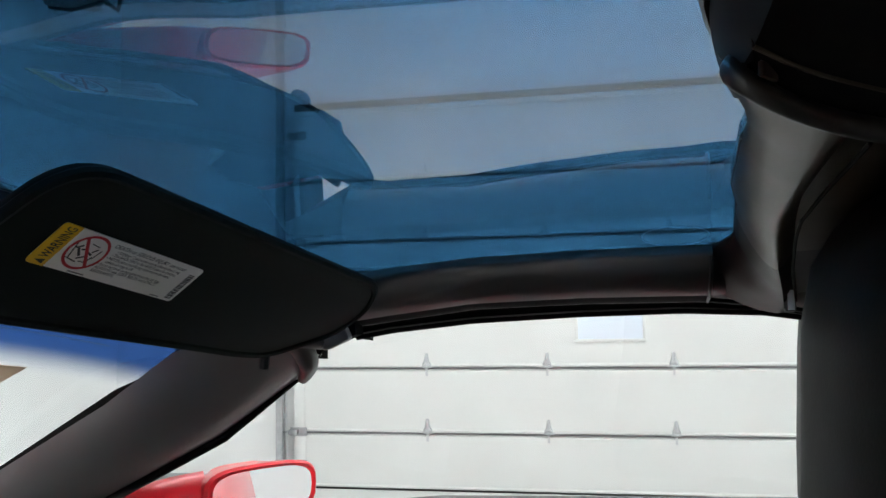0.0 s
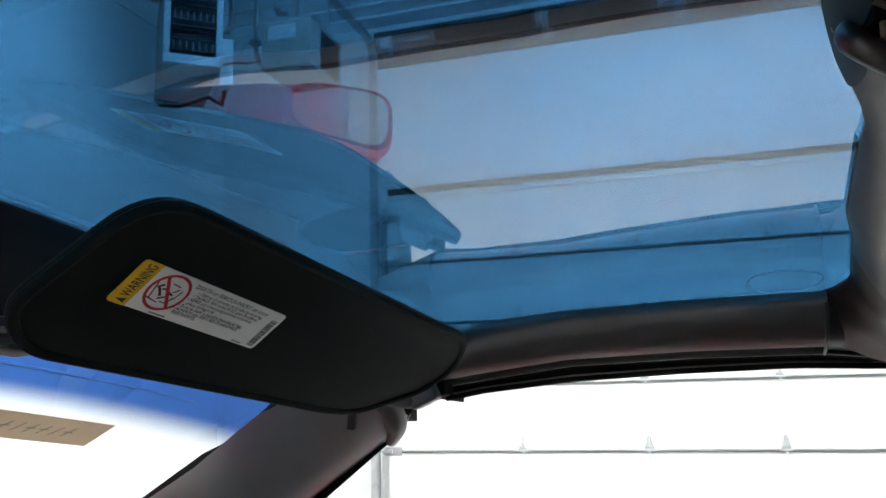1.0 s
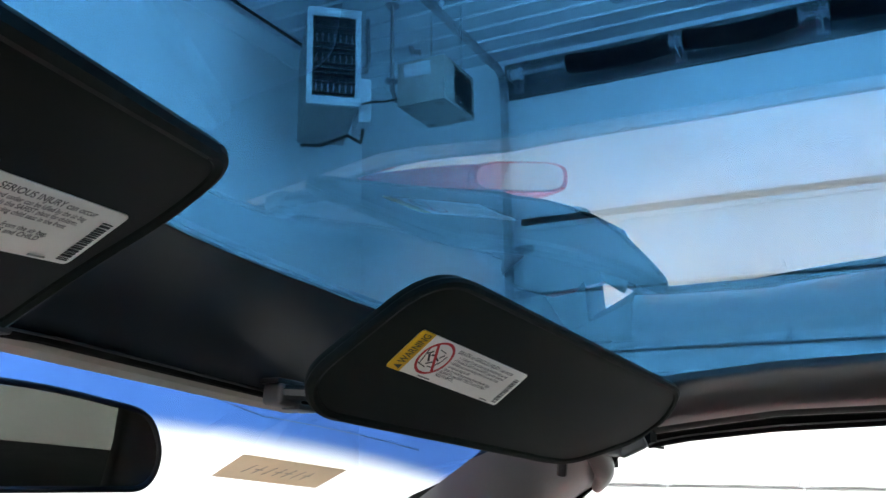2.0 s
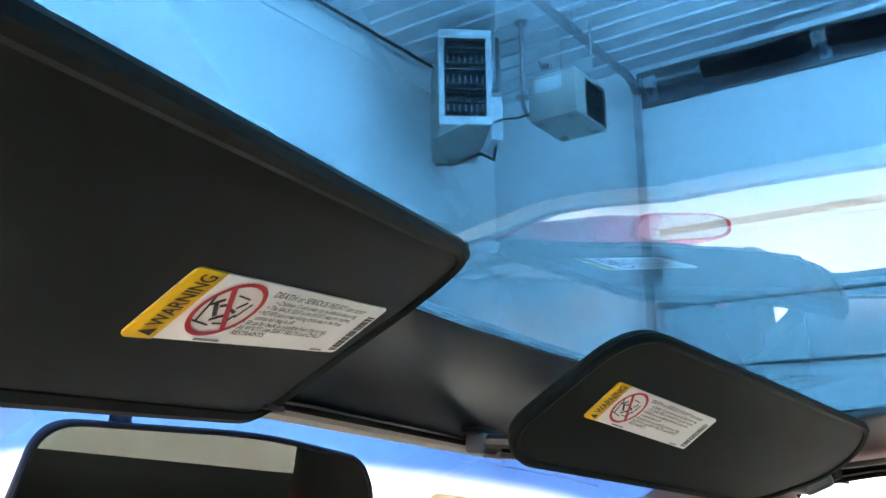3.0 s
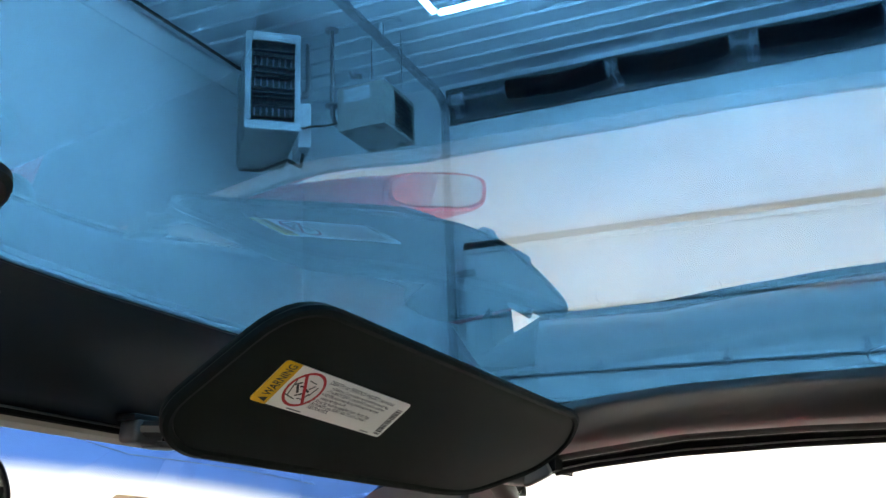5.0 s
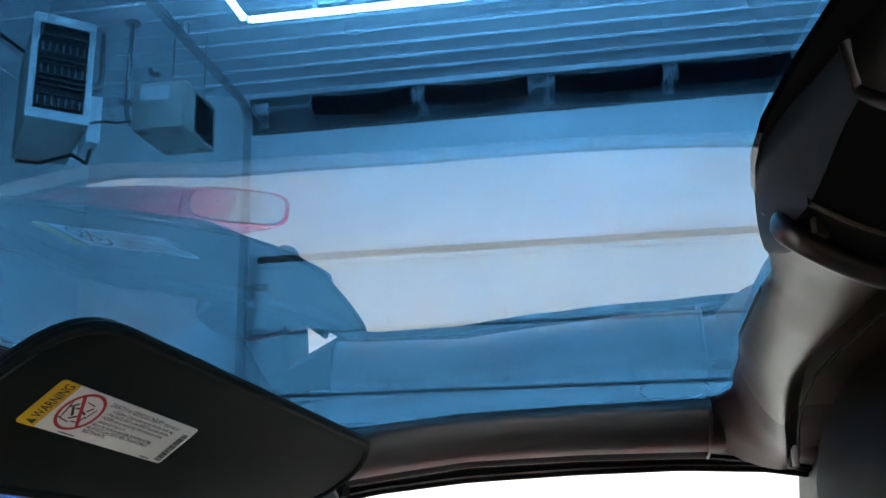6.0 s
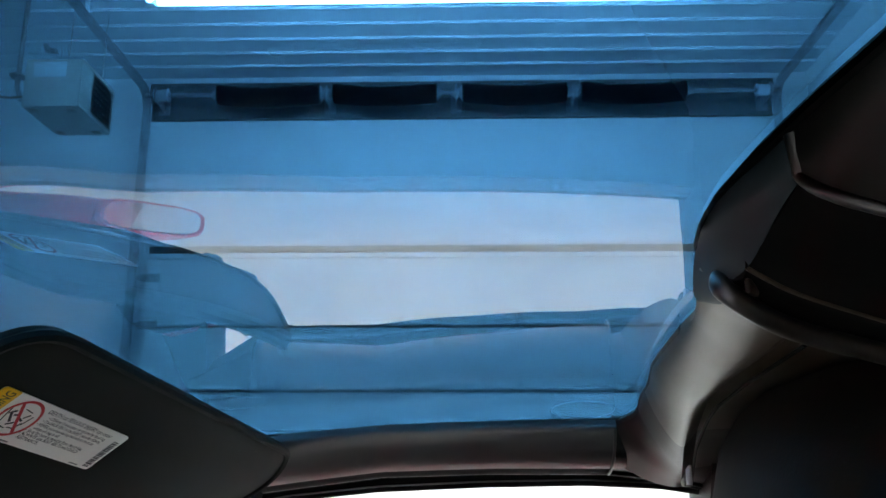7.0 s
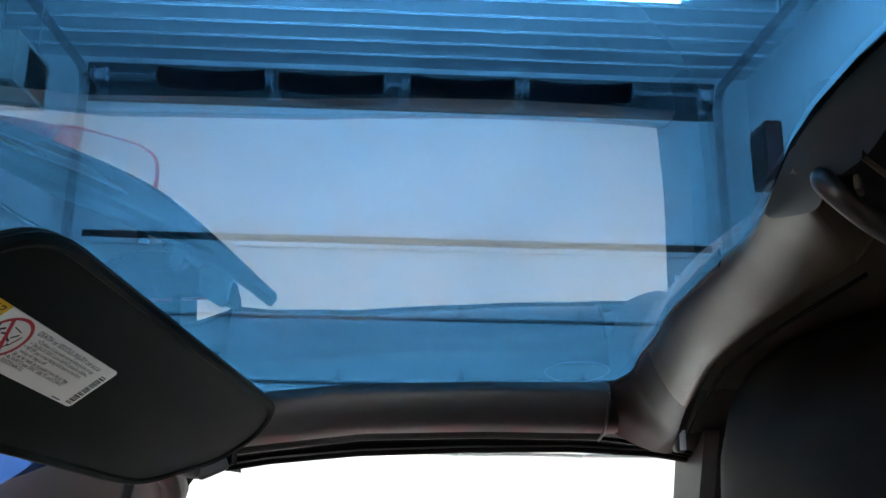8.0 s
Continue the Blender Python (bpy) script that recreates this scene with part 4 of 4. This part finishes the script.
part("slot_lip", rod([p + toward for p in fine_line(rim, 4)], 0.0018, 10), M_GLOSS, slot)
bar = [SIDE.lerp(TIP, 0.75) + toward * 1.3, TIP + toward * 1.6 + Vector((0.001, 0, -0.003))] + [p + toward * 0.8 + Vector((0, 0.004, -0.003)) for p in BAR[1:]]
lever = part("latch_lever", rod(fine_line(bar, 5), 0.0046, 16), M_GLOSS, car, "black roof latch lever", 60)
part("lever_catch", box((-0.004, -0.0012, -0.003), (0.008, 0.0012, 0.003), 0.001, m=pose(0.647, 0.850, 1.503, 0, 0, 55)), M_HOOP, lever)
lk = part("striker", box((0.742, 1.372, 1.418), (0.752, 1.384, 1.440), 0.003), M_GREYPL, car)
part("striker_pin", rod([(0.745, 1.36, 1.42), (0.745, 1.36, 1.438)], 0.003, 8), M_GALV, lk)

# door posts behind the windows
for side in (lambda p: p, flip):
    rows = []
    for z, x0, x1, y0, y1 in ((1.44, 0.772, 0.92, 1.36, 1.47), (1.38, 0.768, 0.94, 1.375, 1.478), (1.28, 0.767, 0.98, 1.39, 1.50), (1.15, 0.770, 1.05, 1.40, 1.53)):
        rows.append([side(Vector((x, y, z))) for x, y in ((x0, y0 + 0.015), (x0 + 0.01, y0 + 0.003), (x0 + 0.03, y0), (x1, y0), (x1, y1), (x0 + 0.01, y1), (x0, y1 - 0.01))])
    part("door_post", skin(rows, ring=True, caps=True), M_PLAST, car, "black plastic door post trim")

# side windows and doors; the driver's door stands open
swing = Matrix.Translation((-0.52, 0.10, 0)) @ Matrix.Rotation(radians(-62), 4, "Z") @ Matrix.Translation((0.52, -0.10, 0))


BELT = ((-0.8, 1.185), (0.0, 1.150), (0.08, 1.168), (0.15, 1.192), (0.385, 1.221), (0.80, 1.230), (1.4, 1.24))


def flank(side, x0, x1, n):
    rows = []
    for x in np.linspace(x0, x1, n):
        f = 1 + 0.02 * math.sin((x + 0.7) * 1.5)
        zt = lerp(BELT, x)
        rows.append([side(Vector((x, YC + d * f, z))) for d, z in ((0.578, zt - 0.010), (0.602, zt + 0.003), (0.618, zt + 0.003), (0.628, zt - 0.012), (0.655, zt - 0.014), (0.70, zt - 0.06), (0.78, 0.86), (0.79, 0.60), (0.76, 0.36), (0.74, 0.24), (0.66, 0.24), (0.64, 0.5), (0.66, 0.8), (0.61, 1.05))])
    return skin(rows, ring=True, caps=True)


for side in (lambda p: p, flip):
    m = swing if side is flip else Matrix.Identity(4)
    dp = part("door", flank(side, -0.53, 0.80, 24), [M_PAINT, M_SATIN, M_SILL], car, "red door with black inner trim")
    for p in dp.data.polygons:
        if abs(p.center.y - YC) < 0.642 or (p.center.z < 1.1 and abs(p.center.y - YC) < 0.69):
            # The up-facing inner chamfer gets the pale colour as painted light.
            p.material_index = 2 if 0.5855 < abs(p.center.y - YC) / (1 + 0.02 * math.sin((p.center.x + 0.7) * 1.5)) < 0.5945 and p.normal.z > 0.3 else 1
    dp.matrix_basis = m
    part("front_wing", flank(side, -0.72, -0.534, 3), M_PAINT, car)
    part("side_panel", flank(side, 0.804, 1.30, 5), M_PAINT, car)
    rows = []
    for x in np.linspace(-0.33, 0.80, 30):
        top = lerp(RW, x) + 0.004 if x > 0.285 else 1.382 + (x - 0.285) * 0.58
        rows.append([side(Vector((x, 1.437 + 0.06 * (1 - s), 1.16 * (1 - s) + max(top, 1.165) * s))) for s in np.linspace(0, 1, 6)])
    pane = part("side_window", skin(rows), M_SIDE, dp, "clear side window", 60)
    if (pane.data.polygons[0].normal.y < 0) == (side is flip):
        pane.data.flip_normals()
    part("pull_handle", rod([side(Vector(p)) for p in ((0.30, 1.46, 0.98), (0.33, 1.43, 1.0), (0.50, 1.43, 1.0), (0.53, 1.46, 0.98))], 0.012, 8), M_GREYPL, dp)
# Out of view; its pale tan serves as a reflector into the cabin.
part("floor_pan", box((-0.9, YC - 0.66, 0.22), (1.5, YC + 0.66, 0.27), 0.01), M_BEIGE, car, "unseen tan floor pan, pale to bounce light")


def hull(xs):
    rows = []
    for x, zb, zt, hw in xs:
        ring = []
        for k in range(17):
            a = math.pi * k / 16
            c, s = math.cos(a), math.sin(a)
            ring.append(Vector((x, YC + hw * math.copysign(abs(c) ** 0.45, c), zb + (zt - zb) * abs(s) ** 0.5)))
        rows.append(ring)
    return skin(rows, ring=True, caps=True)


part("bonnet", hull([(-2.42, 0.35, 0.62, 0.50), (-2.38, 0.28, 0.72, 0.66), (-2.2, 0.24, 0.80, 0.76), (-1.7, 0.24, 0.92, 0.80), (-1.2, 0.24, 0.99, 0.80), (-0.8, 0.24, 1.03, 0.79), (-0.73, 0.24, 1.03, 0.78)]), M_PAINT, car, "red bonnet and wings")
part("tail", hull([(1.31, 0.24, 1.10, 0.78), (1.6, 0.24, 1.09, 0.80), (1.95, 0.26, 1.05, 0.78), (2.12, 0.32, 1.00, 0.72), (2.16, 0.40, 0.95, 0.62)]), M_PAINT, car, "red tail")
rows = [[Vector((x, y, z - 0.10 * ((y - YC) / 0.6) ** 2 - 0.06 * (y - YC))) for y in np.linspace(YC - 0.56, YC + 0.56, 14)] for x, z in ((0.90, 1.535), (1.1, 1.48), (1.35, 1.37), (1.62, 1.22), (1.72, 1.165), (1.80, 1.115))]
part("rear_window", skin(rows), M_TINT, car, "sloping tinted rear window", 60)
for side in (lambda p: p, flip):
    rows = [[side(Vector(p)) for p in r] for r in (((0.86, 1.40, 1.45), (0.86, 1.47, 1.42), (0.86, 1.53, 1.16), (0.86, 1.46, 1.16)), ((1.15, 1.36, 1.38), (1.15, 1.46, 1.34), (1.15, 1.54, 1.17), (1.15, 1.46, 1.17)), ((1.45, 1.36, 1.24), (1.45, 1.47, 1.21), (1.45, 1.54, 1.165), (1.45, 1.46, 1.165)))]
    part("quarter_panel", skin(rows, ring=True, caps=True), M_PAINT, car, "red rear quarter panel")
part("dashboard", box((-0.60, YC - 0.60, 0.62), (-0.08, YC + 0.60, 0.965), 0.06, 4), M_SATIN, car, "black dashboard")
part("rear_shelf", box((1.525, -0.58, -0.045), (1.66, 0.58, 0.0), 0.012, m=pose(0, YC, 1.145, -3.4, 0, 0)), M_CARPET, car, "black carpeted rear deck")
part("cargo_cover", box((0.93, -0.58, -0.055), (1.52, 0.58, 0.0), 0.012, m=pose(0, YC, 1.185, -3.4, 0, 0)), M_MATTBLACK, car, "black cargo cover behind the seats")
part("bulkhead", box((0.90, YC - 0.58, 0.25), (0.928, YC + 0.58, 1.185), 0.01), M_CARPET, car)
for x in (-1.62, 1.45):
    for y in (YC - 0.70, YC + 0.70):
        wh = part("wheel", rod([(x, y - 0.11, 0.34), (x, y - 0.10, 0.34), (x, y + 0.10, 0.34), (x, y + 0.11, 0.34)], [0.30, 0.34, 0.34, 0.30], 32), M_TYRE, car, "black tyre")
        part("rim", rod([(x, y - 0.118, 0.34), (x, y + 0.118, 0.34)], 0.22, 24), M_GALV, wh)

# door mirror
for side in (lambda p: p, flip):
    fm = frame_of((0.123, 1.612, 1.196), (0.54, 0.84, -0.01), (0.02, 0, 1))
    flipm = side((0, 1, 0)) != Vector((0, 1, 0))
    rows = []
    for w, k, zz in ((0.02, 0.02, -0.055), (0.055, 0.030, -0.048), (0.074, 0.030, -0.03), (0.085, 0.034, -0.01), (0.087, 0.036, 0.008), (0.083, 0.033, 0.012), (0.078, 0.029, 0.008)):
        ring = []
        for j in range(28):
            a = 2 * math.pi * j / 28
            c, s = math.cos(a), math.sin(a)
            ring.append(side(fm @ Vector((w * math.copysign(abs(c) ** 0.55, c), k * math.copysign(abs(s) ** 0.6, s), zz))))
        rows.append(ring)
    dm = part("door_mirror", skin(rows, ring=True, caps=True), M_PAINT, car, "red door mirror housing")
    bm = bmesh.new()
    ring = [side(fm @ Vector((0.076 * math.copysign(abs(math.cos(a)) ** 0.55, math.cos(a)), 0.0295 * math.copysign(abs(math.sin(a)) ** 0.6, math.sin(a)), 0.012))) for a in (2 * math.pi * j / 28 for j in range(28))]
    back = [p + (side(fm @ Vector((0, 0, -0.003))) - side(fm @ Vector((0, 0, 0)))) for p in ring]
    skin([ring, back], bm, ring=True, caps=True)
    part("mirror_glass", bm, M_CHROME, dm, "silvered door mirror glass", 0)
    arm = [side(Vector(p)) for p in ((-0.13, 1.485, 1.150), (-0.06, 1.505, 1.165), (-0.01, 1.53, 1.178), (0.035, 1.552, 1.186), (0.070, 1.572, 1.192))]
    part("mirror_arm", rod(arm, [0.014, 0.026, 0.034, 0.037, 0.036], 14), M_PAINT, dm)

# ---- seats ----
def seat(cy, label):
    rows = []
    narrow = 0.03 if cy < YC else 0.022
    for z, cx, hx, hy in ((0.45, 0.66, 0.10, 0.23), (0.70, 0.70, 0.10, 0.25), (0.95, 0.745, 0.10, 0.25), (1.12, 0.795, 0.10, 0.235), (1.22, 0.822, 0.098, 0.205), (1.30, 0.832, 0.097, 0.192), (1.36, 0.834, 0.097, 0.190), (1.41, 0.836, 0.097, 0.188), (1.45, 0.841, 0.094, 0.180), (1.475, 0.848, 0.086, 0.168), (1.490, 0.854, 0.076, 0.150), (1.500, 0.860, 0.062, 0.120), (1.505, 0.865, 0.040, 0.075), (1.507, 0.866, 0.015, 0.030)):
        rows.append([Vector((cx - 0.024 * (z > 0.9) + hx * math.copysign(abs(math.cos(a)) ** 0.7, math.cos(a)), cy + (hy - narrow) * math.copysign(abs(math.sin(a)) ** 0.7, math.sin(a)), z)) for a in (2 * math.pi * k / 36 for k in range(36))])
    ob = part("seat", skin(rows, ring=True, caps=True), M_LEATHER, car, label, 60)
    # Cushion is out of view and pale to throw light upwards.
    part("seat_cushion", box((0.16, cy - 0.25, 0.27), (0.76, cy + 0.25, 0.52), 0.06, 4), M_BEIGE, ob, "unseen tan seat cushion, pale to bounce light")


seat(1.11, "black leather bucket seat with built-in head restraint on the passenger side")
seat(0.35, "black leather bucket seat with built-in head restraint on the driver's side")


# ---- sun visors ----
def sun_visor(m, outline, label_at, label_size, label):
    ob = thing("sun_visor", label, "sun visor", "sun visors")
    ob.matrix_basis = m
    I = Matrix.Identity(4)
    pts = rounded(outline, 7)
    part("visor_panel", slab(pts, 0.008, 0.0035, I), M_VISOR, ob)
    # piped hem round the edge
    mid = sum(pts, Vector((0, 0))) / len(pts)
    hem = [p + (mid - p).normalized() * 0.0038 for p in pts]
    part("hem", rod([Vector((p.x, p.y, -0.0015)) for p in hem + hem[:1]], 0.004, 8), M_VISOR, ob)
    # warning label
    L, H = label_size
    F = Matrix.Translation((*label_at, 0.0006)) @ Matrix.Diagonal((L / 0.13, H / 0.0345, 1, 1))
    r = 0.003
    c = [(-0.065, -0.01725, r), (0.065, -0.01725, r), (0.065, 0.01725, r), (-0.065, 0.01725, r)]
    lab = part("warning_label", slab(rounded(c, 4), 0.0006, 0.0001, F), M_LABEL, ob, "white air-bag warning label with yellow heading", 30)
    c = [(-0.0652, -0.0174, r), (-0.0515, -0.0174, 0.0002), (-0.0515, 0.0174, 0.0002), (-0.0652, 0.0174, r)]
    part("heading_band", slab(rounded(c, 4), 0.0006, 0.0001, Matrix.Translation((0, 0, 0.0003)) @ F), M_YELLOW, lab, "yellow heading band", 30)
    part("heading", lettering("WARNING", -0.0545, -0.0105, 0.0262, 0.0068, F, 90), M_INK, lab)
    me = part("hazard_triangle", skin([[F @ Vector((-0.0545, -0.0155, 0.0006)), F @ Vector((-0.0545, -0.0115, 0.0006))], [F @ Vector((-0.0612, -0.0135, 0.0006)), F @ Vector((-0.0612, -0.0134, 0.0006))]]), M_INK, lab)
    bm = bmesh.new()
    ring = lambda R: [F @ Vector((-0.0345 + R * math.cos(a), 0.0015 + R * math.sin(a), 0.0006)) for a in (2 * math.pi * k / 40 for k in range(40))]
    skin([ring(0.0148), ring(0.0128)], bm, ring=True)
    d = Vector((math.cos(radians(-52)), math.sin(radians(-52)), 0))
    e = Vector((-d.y, d.x, 0)) * 0.0011
    c0 = Vector((-0.0345, 0.0015, 0.00075))
    skin([[F @ (c0 - d * 0.0138 - e), F @ (c0 - d * 0.0138 + e)], [F @ (c0 + d * 0.0138 - e), F @ (c0 + d * 0.0138 + e)]], bm)
    part("prohibition_ring", bm, M_REDINK, lab, "red ring with a slash", 0)
    for k, (u, v, w, h, t) in enumerate(((-0.0445, 0.0005, 0.0007, 0.013, 14), (-0.0405, -0.0065, 0.010, 0.0007, -10), (-0.0425, 0.0045, 0.005, 0.0012, 40), (-0.0398, 0.0005, 0.0075, 0.0016, -48), (-0.0375, 0.0035, 0.0045, 0.0012, 20), (-0.0350, -0.0030, 0.006, 0.0010, 35), (-0.0325, 0.0015, 0.0055, 0.0014, -20), (-0.0300, 0.0045, 0.0045, 0.0008, 55), (-0.0285, -0.0025, 0.0040, 0.0008, 75), (-0.0312, -0.0060, 0.006, 0.0006, 5), (-0.0265, 0.0020, 0.0006, 0.008, -10), (-0.0330, 0.0085, 0.007, 0.0006, -8))):
        part("pictogram_bar", box((-w / 2, -h / 2, 0), (w / 2, h / 2, 0.0002), m=F @ pose(u, v, 0.0004, 0, 0, t)), M_INK, lab)
    for text, u, v, w, h in (("DEATH or SERIOUS INJURY can occur", -0.0205, 0.0116, 0.0690, 0.0031), ("• Children 12 and under can be killed by the air bag", -0.0150, 0.0080, 0.0610, 0.0024), ("• The BACK SEAT is the SAFEST place for children.", -0.0170, 0.0049, 0.0620, 0.0024), ("• NEVER put a rear-facing child seat in the front", -0.0185, 0.0018, 0.0600, 0.0024), ("unless air bag is off.", -0.0165, -0.0013, 0.0250, 0.0023), ("• Sit as far back as possible from the air bag.", -0.0205, -0.0044, 0.0590, 0.0024), ("• ALWAYS use SEAT BELTS and CHILD", -0.0222, -0.0075, 0.0590, 0.0025), ("RESTRAINTS.", -0.0200, -0.0107, 0.0200, 0.0025)):
        part("text_line", lettering(text, u, v, w, h, F), M_INK, lab)
    part("fine_print", box((-0.034, -0.0158, 0), (-0.021, -0.0149, 0.0002), m=Matrix.Translation((0, 0, 0.0004)) @ F), M_GREYINK, lab)
    part("fine_print", box((0.041, -0.0158, 0), (0.050, -0.0149, 0.0002), m=Matrix.Translation((0, 0, 0.0004)) @ F), M_GREYINK, lab)
    rnd = random.Random(4)
    v = -0.0145
    while v < 0.0100:
        h = rnd.choice((0.0004, 0.0006, 0.0009, 0.0012))
        part("barcode_bar", box((0.0555, v, 0), (0.0615, v + h, 0.0002), m=Matrix.Translation((0, 0, 0.0004)) @ F), M_INK, lab)
        v += h + rnd.choice((0.0004, 0.0005, 0.0008))
    return ob


pv = sun_visor(frame_of((0.2862, 1.0312, 1.4545), (0.1501, 0.974, -0.1694), (0.796, -0.0175, 0.605)), [(-0.082, -0.069, 0.02), (-0.111, -0.046, 0.022), (-0.097, 0.057, 0.036), (0.276, 0.066, 0.03), (0.302, 0.036, 0.03), (0.296, 0.0, 0.02), (0.238, -0.048, 0.02), (0.19, -0.0555, 0.03)], (0, 0), (0.130, 0.0345), "black cloth passenger sun visor with a white warning label")
iv = pv.matrix_basis.inverted()
part("pivot_arm", rod([iv @ Vector(p) for p in ((0.285, 1.27, 1.405), (0.294, 1.31, 1.399), (0.302, 1.335, 1.397), (0.308, 1.35, 1.396))], [0.006, 0.007, 0.008, 0.008], 10), M_RUBBER, pv)
part("pivot_bracket", box((-0.012, -0.018, -0.0105), (0.016, 0.020, 0.0125), 0.004, 3, m=iv @ pose(0.3135, 1.356, 1.4010, 0, -24, 12)), M_GREYPL, pv)
part("stop_peg", rod([iv @ Vector(p) for p in ((0.256, 1.325, 1.390), (0.252, 1.330, 1.372))], 0.005, 8), M_SATIN, pv)
part("hook_pin", rod([iv @ Vector(p) for p in ((0.232, 0.975, 1.438), (0.195, 0.955, 1.440))], 0.005, 8), M_SATIN, pv)
dvz = sun_visor(frame_of((0.3054, 0.6555, 1.4795), (-0.2985, 0.9523, 0.064), (0.8049, 0.2151, 0.5531)), [(0.0865, 0.0555, 0.026), (0.091, 0.022, 0.02), (0.082, -0.0195, 0.02), (0.079, -0.066, 0.018), (-0.29, -0.0185, 0.04), (-0.30, 0.0545, 0.04)], (0, 0), (0.1358, 0.0301), "black cloth driver's sun visor with a white warning label")
iv = dvz.matrix_basis.inverted()
part("pivot_arm", rod([iv @ Vector(p) for p in ((0.305, 0.42, 1.44), (0.30, 0.34, 1.43), (0.31, 0.28, 1.42))], 0.009, 10), M_PLAST, dvz)
for (x, y, z), r in (((0.190, 0.962, 1.437), -8), ((0.236, 0.706, 1.458), 8)):
    cl = thing("visor_clip", "grey plastic visor clip under the windshield header" if y > YC else "small black visor clip beside the driver's visor", "clip", "visor clips", at=(x, y, z))
    k = 0.78 if y > YC else 0.50
    cl.scale = (k, k, k)
    cl.rotation_euler = (radians(-6), 0, radians(r))
    part("clip_body", box((-0.010, -0.016, -0.008), (0.012, 0.012, 0.010), 0.004, 3), M_GREYPL if y > YC else M_PLAST, cl)
    part("clip_jaw", box((-0.006, 0.004, -0.010), (0.016, 0.030, -0.005), 0.002), M_GREYPL if y > YC else M_PLAST, cl)
    part("clip_base", box((-0.012, -0.018, 0.009), (0.010, 0.014, 0.014), 0.002), M_SATIN, cl)

# ---- inside mirror ----
RM = frame_of((0.0670, 0.8294, 1.4113), (0.343, 0.939, -0.066), (0.084, 0.0, 0.996))
rv = thing("rear_view_mirror", "black-framed rear-view mirror hung from the windshield", "mirror")
rv.matrix_basis = RM
ol = rounded([(-0.108, 0.0375, 0.022), (-0.123, -0.031, 0.022), (0.115, -0.0262, 0.015), (0.121, -0.002, 0.02), (0.108, 0.0252, 0.013), (0.03, 0.0378, 0.03)], 8)
part("housing", slab(ol, 0.018, 0.0065, Matrix.Identity(4)), M_MIRPL, rv)
il = [Vector((p.x * 0.972, 0.004 + (p.y - 0.004) * 0.885)) for p in ol]
part("mirror_glass", slab(il, 0.0008, 0.0002, Matrix.Translation((0, 0, 0.0010))), M_CHROME, rv, "silvered mirror glass", 0)
hem = [Vector((p.x * 0.986, 0.004 + (p.y - 0.004) * 0.943)) for p in ol]
part("rim", rod([Vector((p.x, p.y, 0.0)) for p in hem + hem[:1]], 0.0022, 8), M_MIRPL, rv)
part("stem", rod([Vector(p) for p in ((-0.060, 0.026, -0.012), (-0.060, 0.042, -0.014), (-0.060, 0.056, -0.018))], [0.009, 0.0065, 0.006], 12), M_MIRPL, rv)
part("stem_pad", slab(rounded([(-0.071, 0.053, 0.006), (-0.049, 0.053, 0.006), (-0.049, 0.072, 0.006), (-0.071, 0.072, 0.006)], 5), 0.005, 0.0015, Matrix.Translation((0, 0, -0.020))), M_MIRPL, rv)

# ---- card on the windshield ----
def on_glass(x, y, d=0.002):
    return Vector((x, y, wind_z(x, y) - d))


a, b = on_glass(0.074, 1.067), on_glass(0.076, 1.217)
down = (on_glass(0.028, 1.085) - a)
cf = frame_of(a, b - a, -down)
cw_, ch = (b - a).length, 0.050
pc = thing("paper_card", "tan paper card with a handwritten mark stuck on the windshield", "card")
pc.matrix_basis = cf
part("sheet", slab([(0, 0), (cw_, 0), (cw_ + 0.018, -ch), (0.018, -ch)], 0.0006, 0.0001, Matrix.Identity(4)), M_CARD, pc, "", 20)
for k in range(7):
    u = 0.03 + k * (cw_ - 0.06) / 6.5
    part("pen_stroke", box((u + 0.006, -0.034, 0.0001), (u + 0.0072, -0.016, 0.0004)), M_GREYINK, pc)
    if k in (1, 3, 4, 6):
        part("pen_stroke", box((u + 0.001, -0.0255, 0.0001), (u + 0.011, -0.0243, 0.0004)), M_GREYINK, pc)
